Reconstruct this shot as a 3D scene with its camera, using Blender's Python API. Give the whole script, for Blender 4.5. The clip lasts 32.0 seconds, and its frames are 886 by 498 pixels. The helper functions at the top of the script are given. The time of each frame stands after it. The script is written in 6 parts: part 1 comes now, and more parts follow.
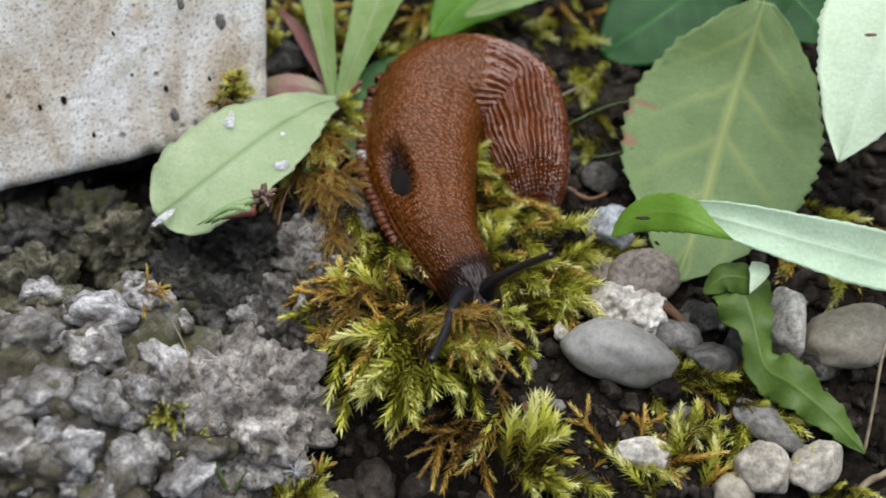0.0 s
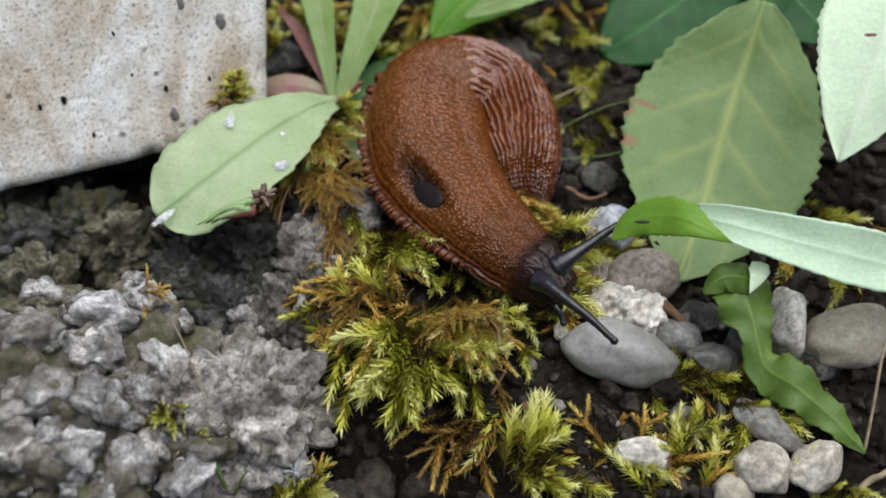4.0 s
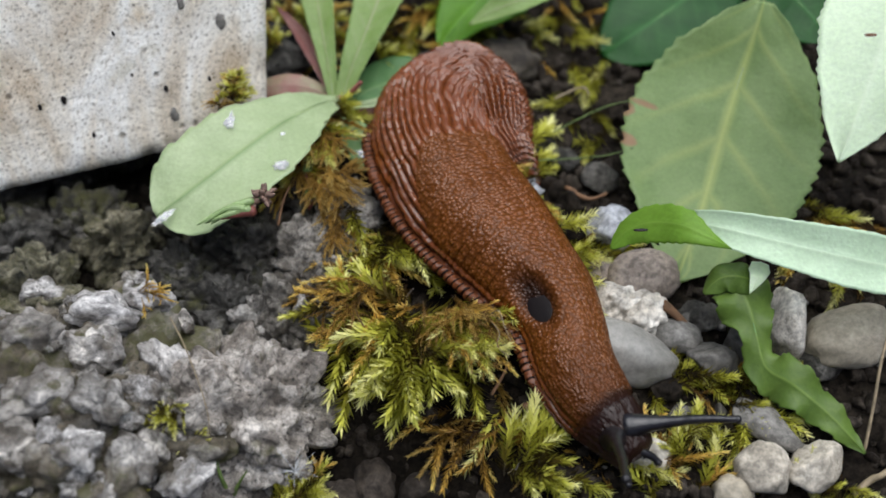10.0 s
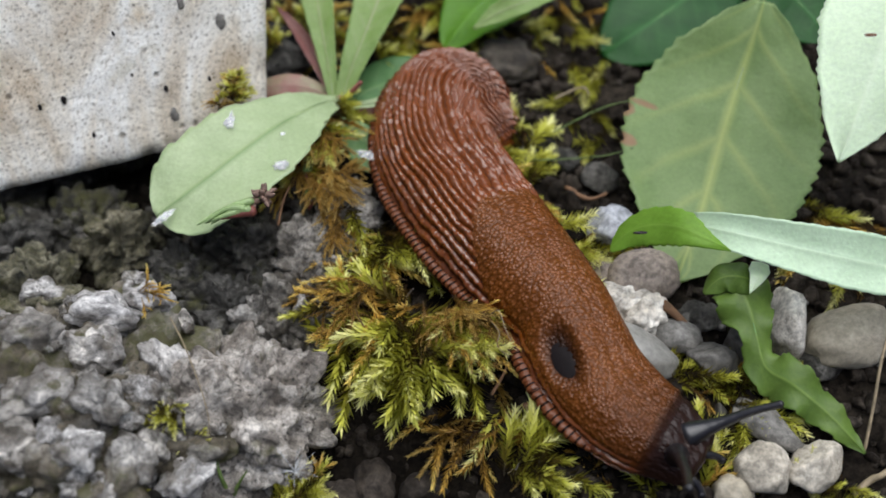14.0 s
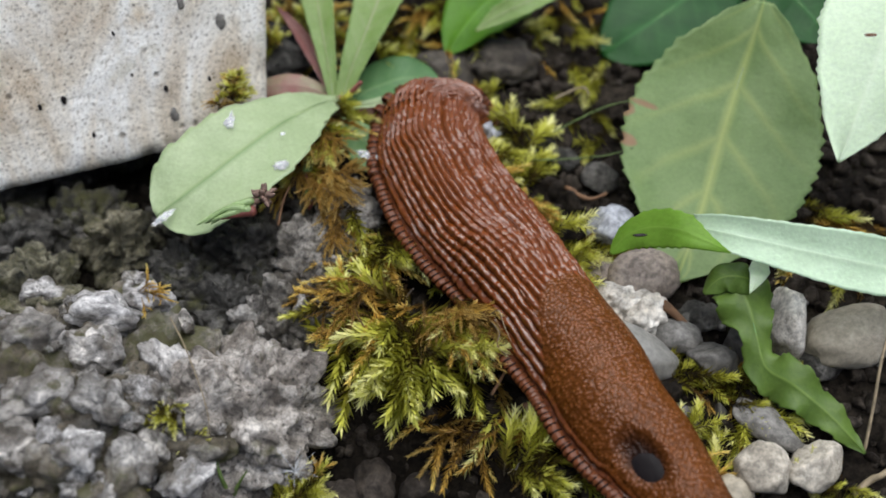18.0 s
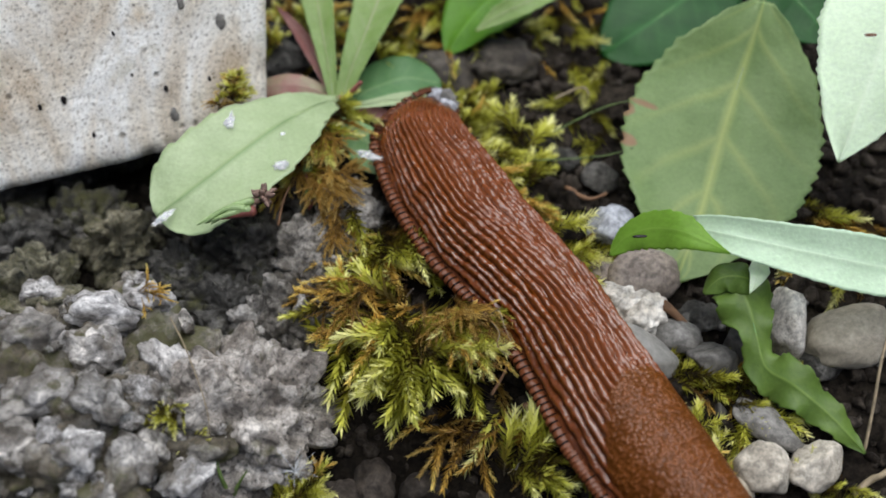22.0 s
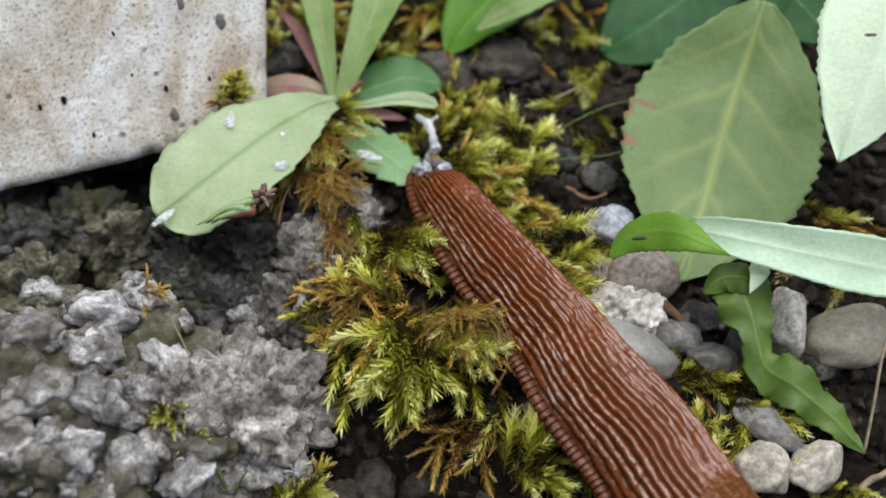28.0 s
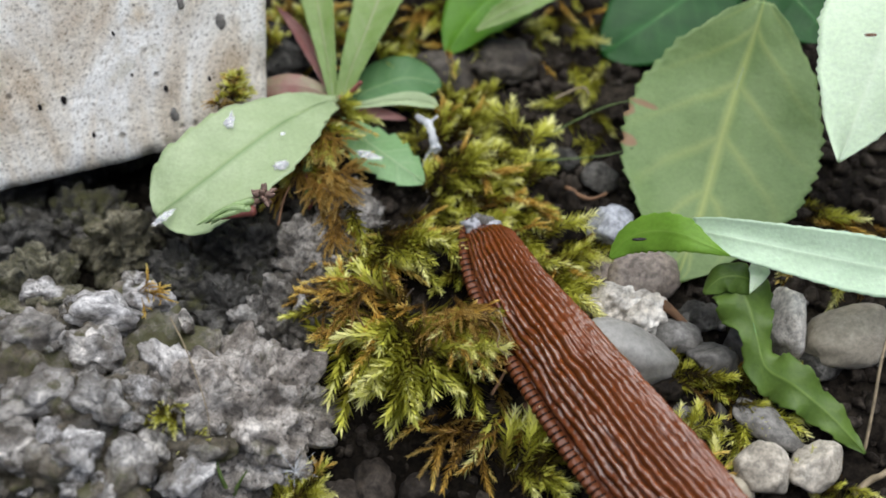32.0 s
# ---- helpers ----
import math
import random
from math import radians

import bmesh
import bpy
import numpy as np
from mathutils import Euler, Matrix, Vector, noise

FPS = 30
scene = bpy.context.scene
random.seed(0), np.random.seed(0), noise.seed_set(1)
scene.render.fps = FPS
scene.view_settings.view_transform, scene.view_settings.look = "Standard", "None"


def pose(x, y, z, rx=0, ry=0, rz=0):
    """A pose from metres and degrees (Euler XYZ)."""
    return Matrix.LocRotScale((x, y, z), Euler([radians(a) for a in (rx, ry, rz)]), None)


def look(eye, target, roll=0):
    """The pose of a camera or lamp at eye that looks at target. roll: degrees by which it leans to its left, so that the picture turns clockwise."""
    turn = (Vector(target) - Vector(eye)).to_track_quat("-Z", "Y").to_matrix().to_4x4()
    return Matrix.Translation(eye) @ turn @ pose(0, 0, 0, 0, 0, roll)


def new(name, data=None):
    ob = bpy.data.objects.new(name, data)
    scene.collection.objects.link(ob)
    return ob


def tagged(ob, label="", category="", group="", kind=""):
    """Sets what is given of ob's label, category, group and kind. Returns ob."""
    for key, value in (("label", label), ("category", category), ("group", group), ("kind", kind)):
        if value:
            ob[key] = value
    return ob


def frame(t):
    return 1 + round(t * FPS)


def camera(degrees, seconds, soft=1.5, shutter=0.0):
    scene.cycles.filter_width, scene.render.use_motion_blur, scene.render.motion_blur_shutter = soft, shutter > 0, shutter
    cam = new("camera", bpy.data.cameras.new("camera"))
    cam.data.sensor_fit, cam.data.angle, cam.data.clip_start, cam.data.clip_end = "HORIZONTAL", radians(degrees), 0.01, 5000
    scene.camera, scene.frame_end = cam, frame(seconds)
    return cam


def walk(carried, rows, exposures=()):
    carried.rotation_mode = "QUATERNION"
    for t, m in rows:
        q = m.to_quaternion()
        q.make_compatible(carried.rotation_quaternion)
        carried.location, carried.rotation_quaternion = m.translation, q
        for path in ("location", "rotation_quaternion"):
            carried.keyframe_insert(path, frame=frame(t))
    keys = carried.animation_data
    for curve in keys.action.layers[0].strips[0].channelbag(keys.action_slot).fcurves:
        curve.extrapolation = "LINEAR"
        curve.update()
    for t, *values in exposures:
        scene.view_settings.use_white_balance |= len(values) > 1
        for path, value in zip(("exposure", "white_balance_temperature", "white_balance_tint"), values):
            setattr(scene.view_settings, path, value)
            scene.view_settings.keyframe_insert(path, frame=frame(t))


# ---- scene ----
# A slug crawling over moss beside a concrete block. Lengths in millimetres below, turned to metres by MM.
MM = 0.001
cam = camera(46, 32.0, soft=1.7)
EYE = Vector((0.0, -107.9, 148.5)) * MM
walk(cam, [(0.0, look(EYE, (0, 0, 0))), (32.0, look(EYE, (0, 0, 0)))], exposures=[(0.0, 0.27, 5800, 8), (25.0, 0.28, 5800, 8), (28.0, 0.32, 5800, 8), (32.0, 0.32, 5800, 8)])
cam.data.dof.use_dof = True
cam.data.dof.focus_distance = 0.164
cam.data.dof.aperture_fstop = 13.0

# overcast daylight
world = bpy.data.worlds.new("overcast_sky")
scene.world = world
world.use_nodes = True
wn = world.node_tree.nodes
sky = wn.new("ShaderNodeTexSky")
sky.sky_type, sky.sun_disc = "NISHITA", False
sky.sun_elevation, sky.sun_rotation = radians(78.6), radians(45)
sky.air_density, sky.dust_density, sky.ozone_density = 0.6, 6.0, 0.5
wn["Background"].inputs["Strength"].default_value = 0.072
world.node_tree.links.new(sky.outputs["Color"], wn["Background"].inputs["Color"])
sun_data = bpy.data.lights.new("sun", "SUN")
sun_data.energy, sun_data.angle, sun_data.color = 3.1, radians(76), (1.0, 0.955, 0.89)
sun = new("sun", sun_data)
sun.matrix_world = look((0.06, 0.06, 0.42), (0, 0, 0))


# ---- materials ----
def nodes_of(name):
    m = bpy.data.materials.new(name)
    m.use_nodes = True
    nt = m.node_tree
    return m, nt, nt.nodes["Principled BSDF"]


def add(nt, kind, **kw):
    n = nt.nodes.new(kind)
    for k, v in kw.items():
        if k in n.inputs:
            n.inputs[k].default_value = v
    return n


def ramp(nt, fac, stops):
    r = nt.nodes.new("ShaderNodeValToRGB")
    e = r.color_ramp.elements
    while len(e) < len(stops):
        e.new(0.5)
    for i, (p, c) in enumerate(stops):
        e[i].position, e[i].color = p, (*c, 1)
    nt.links.new(fac, r.inputs["Fac"])
    return r.outputs["Color"]


def mix(nt, fac, a, b, mode="MIX"):
    n = nt.nodes.new("ShaderNodeMix")
    n.data_type, n.blend_type = "RGBA", mode
    for sock, v in ((n.inputs[0], fac), (n.inputs[6], a), (n.inputs[7], b)):
        if isinstance(v, bpy.types.NodeSocket):
            nt.links.new(v, sock)
        elif isinstance(v, (int, float)):
            sock.default_value = v
        else:
            sock.default_value = (*v, 1)
    return n.outputs[2]


def calc(nt, op, a, b=0.0):
    n = nt.nodes.new("ShaderNodeMath")
    n.operation = op
    for sock, v in ((n.inputs[0], a), (n.inputs[1], b)):
        if isinstance(v, bpy.types.NodeSocket):
            nt.links.new(v, sock)
        else:
            sock.default_value = v
    return n.outputs[0]


def coords(nt, spread=True):
    """Object coordinates, shifted for each object by its random number."""
    tc = nt.nodes.new("ShaderNodeTexCoord").outputs["Object"]
    if not spread:
        return tc
    info = nt.nodes.new("ShaderNodeObjectInfo").outputs["Random"]
    v = nt.nodes.new("ShaderNodeVectorMath")
    v.operation = "ADD"
    nt.links.new(tc, v.inputs[0])
    nt.links.new(info, v.inputs[1])
    return v.outputs[0]


def tex(nt, kind, co, scale, detail=4.0, rough=0.6, **kw):
    if kind == "Voronoi":
        detail = 0.0
    n = add(nt, "ShaderNodeTex" + kind, Scale=scale, Detail=detail, Roughness=rough, **kw)
    nt.links.new(co, n.inputs["Vector"])
    return n


def bump(nt, b, heights, strength=1.0):
    """Chains bumps: (socket, metres)."""
    last = None
    for h, d in heights:
        n = add(nt, "ShaderNodeBump", Strength=strength, Distance=d)
        nt.links.new(h, n.inputs["Height"])
        if last:
            nt.links.new(last, n.inputs["Normal"])
        last = n.outputs["Normal"]
    nt.links.new(last, b.inputs["Normal"])
    nt.links.new(last, b.inputs["Coat Normal"])


def stone_mat(name, dark, mid, light, grain=900.0, blotch=90.0, rough=0.7, relief=0.0002, speck=0.5, moss=0.0, vary=0.25, shine=0.5):
    m, nt, b = nodes_of(name)
    b.inputs["Specular IOR Level"].default_value = shine
    co = coords(nt)
    big = tex(nt, "Noise", co, blotch, 5.0, 0.65)
    fine = tex(nt, "Noise", co, grain * 0.6, 9.0, 0.78)
    col = ramp(nt, big.outputs["Fac"], [(0.32, dark), (0.5, mid), (0.7, light)])
    grainy = ramp(nt, fine.outputs["Fac"], [(0.41, (0.14,) * 3), (0.485, (0.8,) * 3), (0.56, (1.45,) * 3), (0.64, (2.1,) * 3)])
    col = mix(nt, speck, col, grainy, "MULTIPLY")
    vor = tex(nt, "Voronoi", co, grain * 0.45)
    dots = ramp(nt, vor.outputs["Distance"], [(0.0, (0.25,) * 3), (0.16, (0.6,) * 3), (0.26, (1.0,) * 3)])
    col = mix(nt, speck * 0.8, col, dots, "MULTIPLY")
    rnd = nt.nodes.new("ShaderNodeObjectInfo").outputs["Random"]
    tone = ramp(nt, rnd, [(0.0, (1 - vary,) * 3), (1.0, (1 + vary,) * 3)])
    col = mix(nt, 1.0, col, tone, "MULTIPLY")
    if moss:
        mm = tex(nt, "Noise", co, blotch * 1.3, 5.0, 0.7)
        f = ramp(nt, mm.outputs["Fac"], [(0.52, (0,) * 3), (0.66, (moss,) * 3)])
        col = mix(nt, f, col, (0.055, 0.06, 0.012))
    nt.links.new(col, b.inputs["Base Color"])
    nt.links.new(ramp(nt, fine.outputs["Fac"], [(0.3, (rough + 0.15,) * 3), (0.7, (rough - 0.12,) * 3)]), b.inputs["Roughness"])
    bump(nt, b, [(big.outputs["Fac"], relief * 2), (fine.outputs["Fac"], relief)])
    return m


def leaf_mat(name, dark, light, vein, rough=0.4, edge=None, veins=9.0, through_light=0.35, relief=0.00010, show=1.0, slant=0.17, gloss=0.32, dry=()):
    """A leaf: UV x runs across from -1 to 1, y along from 0 to 1."""
    m, nt, b = nodes_of(name)
    co = coords(nt)
    uv = nt.nodes.new("ShaderNodeUVMap").outputs["UV"]
    sep = nt.nodes.new("ShaderNodeSeparateXYZ")
    nt.links.new(uv, sep.inputs[0])
    ax = calc(nt, "ABSOLUTE", sep.outputs[0])
    n1 = tex(nt, "Noise", co, 140.0, 4.0, 0.6)
    n2 = tex(nt, "Noise", co, 1600.0, 4.0, 0.6)
    col = ramp(nt, n1.outputs["Fac"], [(0.3, dark), (0.7, light)])
    col = mix(nt, 0.22, col, ramp(nt, n2.outputs["Fac"], [(0.3, (0.6,) * 3), (0.7, (1.3,) * 3)]), "MULTIPLY")
    # side veins that leave the midrib at a slant
    wob = calc(nt, "MULTIPLY", n1.outputs["Fac"], 0.06)
    run = calc(nt, "SUBTRACT", calc(nt, "ADD", sep.outputs[1], wob), calc(nt, "MULTIPLY", ax, slant))
    saw = calc(nt, "ABSOLUTE", calc(nt, "SUBTRACT", calc(nt, "FRACT", calc(nt, "MULTIPLY", run, veins)), 0.5))
    side = ramp(nt, saw, [(0.0, (0.22 * show,) * 3), (0.06, (0.12 * show,) * 3), (0.16, (0.0,) * 3)])
    rib = ramp(nt, ax, [(0.0, (0.85,) * 3), (0.03, (0.5,) * 3), (0.085, (0.0,) * 3)])
    f = mix(nt, 1.0, rib, mix(nt, 1.0, side, ramp(nt, ax, [(0.2, (1,) * 3), (0.95, (0.15,) * 3)]), "MULTIPLY"), "LIGHTEN")
    col = mix(nt, f, col, vein)
    if edge:
        fe = calc(nt, "ADD", calc(nt, "MULTIPLY", sep.outputs[0], -1.0), calc(nt, "MULTIPLY", calc(nt, "SUBTRACT", n1.outputs["Fac"], 0.5), 1.2))
        col = mix(nt, ramp(nt, fe, [(1.02, (0,) * 3), (1.1, (0.85,) * 3)]), col, edge)
    # dry spots: (across, along, half width, half length)
    for u, v, wide, long in dry:
        du = calc(nt, "DIVIDE", calc(nt, "SUBTRACT", sep.outputs[0], u), wide)
        dv = calc(nt, "DIVIDE", calc(nt, "SUBTRACT", sep.outputs[1], v), long)
        away = calc(nt, "ADD", calc(nt, "ADD", calc(nt, "MULTIPLY", du, du), calc(nt, "MULTIPLY", dv, dv)), calc(nt, "MULTIPLY", calc(nt, "SUBTRACT", n1.outputs["Fac"], 0.5), 2.2))
        col = mix(nt, ramp(nt, away, [(0.35, (0.95,) * 3), (0.8, (0.6,) * 3), (1.0, (0.0,) * 3)]), col, (0.36, 0.22, 0.125))
    nt.links.new(col, b.inputs["Base Color"])
    b.inputs["Roughness"].default_value = rough
    b.inputs["Specular IOR Level"].default_value = gloss
    bump(nt, b, [(f, relief), (n2.outputs["Fac"], 0.00006), (n1.outputs["Fac"], 0.0004)])
    tr = nt.nodes.new("ShaderNodeBsdfTranslucent")
    nt.links.new(mix(nt, 1.0, col, (1.25, 1.3, 0.55), "MULTIPLY"), tr.inputs["Color"])
    ms = nt.nodes.new("ShaderNodeMixShader")
    ms.inputs[0].default_value = through_light
    nt.links.new(b.outputs[0], ms.inputs[1])
    nt.links.new(tr.outputs[0], ms.inputs[2])
    nt.links.new(ms.outputs[0], nt.nodes["Material Output"].inputs["Surface"])
    return m


def moss_mat(name, tones):
    """Moss leaves: UV y runs from the shoot's foot to its tip, each shoot with a tone of its own. The dark foot paints
    in the shade between shoots.
    """
    m, nt, b = nodes_of(name)
    uv = nt.nodes.new("ShaderNodeUVMap").outputs["UV"]
    sep = nt.nodes.new("ShaderNodeSeparateXYZ")
    nt.links.new(uv, sep.inputs[0])
    rnd = nt.nodes.new("ShaderNodeObjectInfo").outputs["Random"]
    isl = nt.nodes.new("ShaderNodeNewGeometry").outputs["Random Per Island"]
    tone_pos = calc(nt, "ADD", sep.outputs[1], calc(nt, "MULTIPLY", calc(nt, "SUBTRACT", rnd, 0.5), 0.55))
    tone_pos = calc(nt, "ADD", tone_pos, calc(nt, "MULTIPLY", calc(nt, "SUBTRACT", isl, 0.5), 0.3))
    col = ramp(nt, tone_pos, tones)
    nt.links.new(col, b.inputs["Base Color"])
    b.inputs["Roughness"].default_value = 0.45
    tr = nt.nodes.new("ShaderNodeBsdfTranslucent")
    nt.links.new(col, tr.inputs["Color"])
    ms = nt.nodes.new("ShaderNodeMixShader")
    ms.inputs[0].default_value = 0.45
    nt.links.new(b.outputs[0], ms.inputs[1])
    nt.links.new(tr.outputs[0], ms.inputs[2])
    nt.links.new(ms.outputs[0], nt.nodes["Material Output"].inputs["Surface"])
    return m


def skin_mat(name, groove, crest, granule, dark, wet=1.0):
    """Wet slug skin: UV in millimetres along and round the body; attributes tell ridge height, mantle and fringe."""
    m, nt, b = nodes_of(name)
    uv = nt.nodes.new("ShaderNodeUVMap").outputs["UV"]

    def attr(n):
        a = nt.nodes.new("ShaderNodeAttribute")
        a.attribute_name = n
        return a.outputs["Fac"]
    ridge, mantle, shade = attr("ridge"), attr("mantle"), attr("dark")
    vor = tex(nt, "Voronoi", uv, 1.75, Randomness=0.8)
    fine = tex(nt, "Noise", uv, 1.9, 4.0, 0.7)
    big = tex(nt, "Noise", uv, 0.12, 3.0, 0.6)
    crinkle = tex(nt, "Noise", uv, 1.3, 1.5, 0.5)
    bead_map = nt.nodes.new("ShaderNodeMapping")
    bead_map.inputs["Scale"].default_value = (0.95, 1.25, 1.0)
    nt.links.new(uv, bead_map.inputs["Vector"])
    bead = tex(nt, "Voronoi", bead_map.outputs[0], 1.0, Randomness=0.9)
    # groove colour: painted shading between body ridges; on the fringe its own stripes
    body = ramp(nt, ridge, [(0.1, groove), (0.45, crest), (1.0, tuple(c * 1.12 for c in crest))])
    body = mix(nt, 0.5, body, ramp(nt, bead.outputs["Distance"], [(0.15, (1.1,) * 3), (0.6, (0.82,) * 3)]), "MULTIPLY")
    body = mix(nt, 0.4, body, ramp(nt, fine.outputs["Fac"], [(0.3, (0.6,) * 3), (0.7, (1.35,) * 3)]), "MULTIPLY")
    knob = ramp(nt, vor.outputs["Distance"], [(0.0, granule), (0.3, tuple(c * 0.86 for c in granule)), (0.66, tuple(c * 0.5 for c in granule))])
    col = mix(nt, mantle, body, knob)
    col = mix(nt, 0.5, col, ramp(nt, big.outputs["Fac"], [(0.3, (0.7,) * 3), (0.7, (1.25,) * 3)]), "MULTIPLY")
    # dark head, pore and tail tip, and the painted shade of the low flanks
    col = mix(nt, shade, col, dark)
    nt.links.new(col, b.inputs["Base Color"])
    b.inputs["Roughness"].default_value = 0.5
    nt.links.new(mix(nt, mantle, (0.06,) * 3, ramp(nt, vor.outputs["Distance"], [(0.25, (0.2,) * 3), (0.5, (0.015,) * 3)])), b.inputs["Specular IOR Level"])
    film = ramp(nt, ridge, [(0.3, (0.15 * wet,) * 3), (0.7, (wet,) * 3)])
    top = ramp(nt, vor.outputs["Distance"], [(0.2, (0.6 * wet,) * 3), (0.6, (0.25,) * 3)])
    dry = calc(nt, "SUBTRACT", 1.0, calc(nt, "MULTIPLY", shade, 0.75))
    nt.links.new(calc(nt, "MULTIPLY", mix(nt, mantle, film, top), dry), b.inputs["Coat Weight"])
    nt.links.new(mix(nt, mantle, (0.1,) * 3, (0.24,) * 3), b.inputs["Coat Roughness"])
    b.inputs["Coat IOR"].default_value = 1.66
    hk = ramp(nt, vor.outputs["Distance"], [(0.0, (1,) * 3), (0.2, (0.88,) * 3), (0.4, (0.6,) * 3), (0.95, (0.0,) * 3)])
    drop = ramp(nt, bead.outputs["Distance"], [(0.0, (1,) * 3), (0.3, (0.8,) * 3), (0.75, (0.0,) * 3)])
    hk = mix(nt, mantle, mix(nt, 0.3, mix(nt, 0.55, drop, crinkle.outputs["Fac"]), (0.5,) * 3), hk)
    bump(nt, b, [(hk, 0.00026)])
    return m


def concrete_mat():
    """Pale cast concrete: UV in millimetres along and up the face; brown streaks run up it, with pores and grit."""
    m, nt, b = nodes_of("weathered_concrete")
    uv = nt.nodes.new("ShaderNodeUVMap").outputs["UV"]
    mp = nt.nodes.new("ShaderNodeMapping")
    mp.inputs["Scale"].default_value = (0.055, 0.024, 1)
    mp.inputs["Rotation"].default_value = (0, 0, 0.12)
    nt.links.new(uv, mp.inputs["Vector"])
    streak = tex(nt, "Noise", mp.outputs[0], 1.0, 5.0, 0.6, Distortion=0.6)
    blot = tex(nt, "Noise", uv, 0.16, 8.0, 0.78)
    grit = tex(nt, "Noise", uv, 1.6, 5.0, 0.75)
    fine = tex(nt, "Noise", uv, 4.5, 3.0, 0.7)
    col = ramp(nt, streak.outputs["Fac"], [(0.34, (0.5, 0.4, 0.28)), (0.44, (0.74, 0.68, 0.575)), (0.53, (0.9, 0.89, 0.845)), (0.66, (0.66, 0.565, 0.42))])
    col = mix(nt, 0.8, col, ramp(nt, blot.outputs["Fac"], [(0.32, (0.74, 0.71, 0.65)), (0.5, (1.0,) * 3), (0.68, (1.12, 1.12, 1.1))]), "MULTIPLY")
    col = mix(nt, 0.75, col, ramp(nt, grit.outputs["Fac"], [(0.36, (0.25, 0.22, 0.18)), (0.46, (0.92,) * 3), (0.7, (1.25,) * 3)]), "MULTIPLY")
    pore = tex(nt, "Voronoi", uv, 0.22)
    dots = ramp(nt, pore.outputs["Distance"], [(0.0, (0.2, 0.18, 0.15)), (0.08, (0.4, 0.37, 0.33)), (0.15, (1,) * 3)])
    col = mix(nt, 0.85, col, dots, "MULTIPLY")
    sand = tex(nt, "Voronoi", uv, 0.85)
    col = mix(nt, 0.6, col, ramp(nt, sand.outputs["Distance"], [(0.0, (0.12, 0.1, 0.08)), (0.17, (0.4, 0.37, 0.32)), (0.27, (1,) * 3)]), "MULTIPLY")
    moss = ramp(nt, tex(nt, "Noise", uv, 0.09, 5.0, 0.7).outputs["Fac"], [(0.56, (0,) * 3), (0.72, (0.5,) * 3)])
    col = mix(nt, moss, col, (0.33, 0.3, 0.16))
    nt.links.new(col, b.inputs["Base Color"])
    b.inputs["Roughness"].default_value = 0.85
    bump(nt, b, [(blot.outputs["Fac"], 0.0006), (grit.outputs["Fac"], 0.0003), (dots, 0.0005), (fine.outputs["Fac"], 0.00012)])
    return m


def aggregate_mat(name, tones, size=330.0, blotch=150.0, pit=0.75, stain=0.56, vary=0.0, relief=1.0):
    """Crumbly aggregate in four tones from dark to light, with paler and darker grains, pits and moss stains."""
    m, nt, b = nodes_of(name)
    co = coords(nt)
    warp = tex(nt, "Noise", co, 500.0, 3.0, 0.6)
    wco = mix(nt, 0.0012, co, warp.outputs["Color"], "ADD")
    cells = tex(nt, "Voronoi", wco, size)
    small = tex(nt, "Voronoi", wco, 750.0)
    fine = tex(nt, "Noise", co, 1300.0, 8.0, 0.75)
    big = tex(nt, "Noise", co, blotch, 6.0, 0.68)
    bw = nt.nodes.new("ShaderNodeSeparateColor")
    nt.links.new(cells.outputs["Color"], bw.inputs[0])
    col = ramp(nt, big.outputs["Fac"], list(zip((0.36, 0.46, 0.54, 0.64), tones)))
    col = mix(nt, 0.35, col, ramp(nt, bw.outputs[0], list(zip((0.05, 0.35, 0.7, 0.95), tones))))
    col = mix(nt, 0.7, col, ramp(nt, fine.outputs["Fac"], [(0.4, (0.3,) * 3), (0.49, (0.92,) * 3), (0.6, (1.4,) * 3)]), "MULTIPLY")
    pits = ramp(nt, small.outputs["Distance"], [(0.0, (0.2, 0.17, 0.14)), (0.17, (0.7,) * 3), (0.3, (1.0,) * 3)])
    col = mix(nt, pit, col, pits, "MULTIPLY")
    moss = tex(nt, "Noise", co, 110.0, 6.0, 0.75)
    col = mix(nt, ramp(nt, moss.outputs["Fac"], [(stain, (0,) * 3), (stain + 0.09, (0.75,) * 3)]), col, (0.075, 0.075, 0.018))
    if vary:
        rnd = nt.nodes.new("ShaderNodeObjectInfo").outputs["Random"]
        col = mix(nt, 1.0, col, ramp(nt, rnd, [(0.0, (1 - vary, 1 - vary * 1.05, 1 - vary * 1.15)), (0.5, (1.0, 0.97, 0.92)), (0.8, (1 + vary * 0.5, 1 + vary * 0.5, 1 + vary * 0.56)), (1.0, (1 + vary,) * 3)]), "MULTIPLY")
    nt.links.new(col, b.inputs["Base Color"])
    b.inputs["Roughness"].default_value = 0.5
    edge = ramp(nt, cells.outputs["Distance"], [(0.0, (1,) * 3), (0.5, (0.75,) * 3), (0.9, (0,) * 3)])
    bump(nt, b, [(edge, 0.00025 * relief), (pits, 0.00035 * pit * relief), (fine.outputs["Fac"], 0.0005 * relief)])
    return m


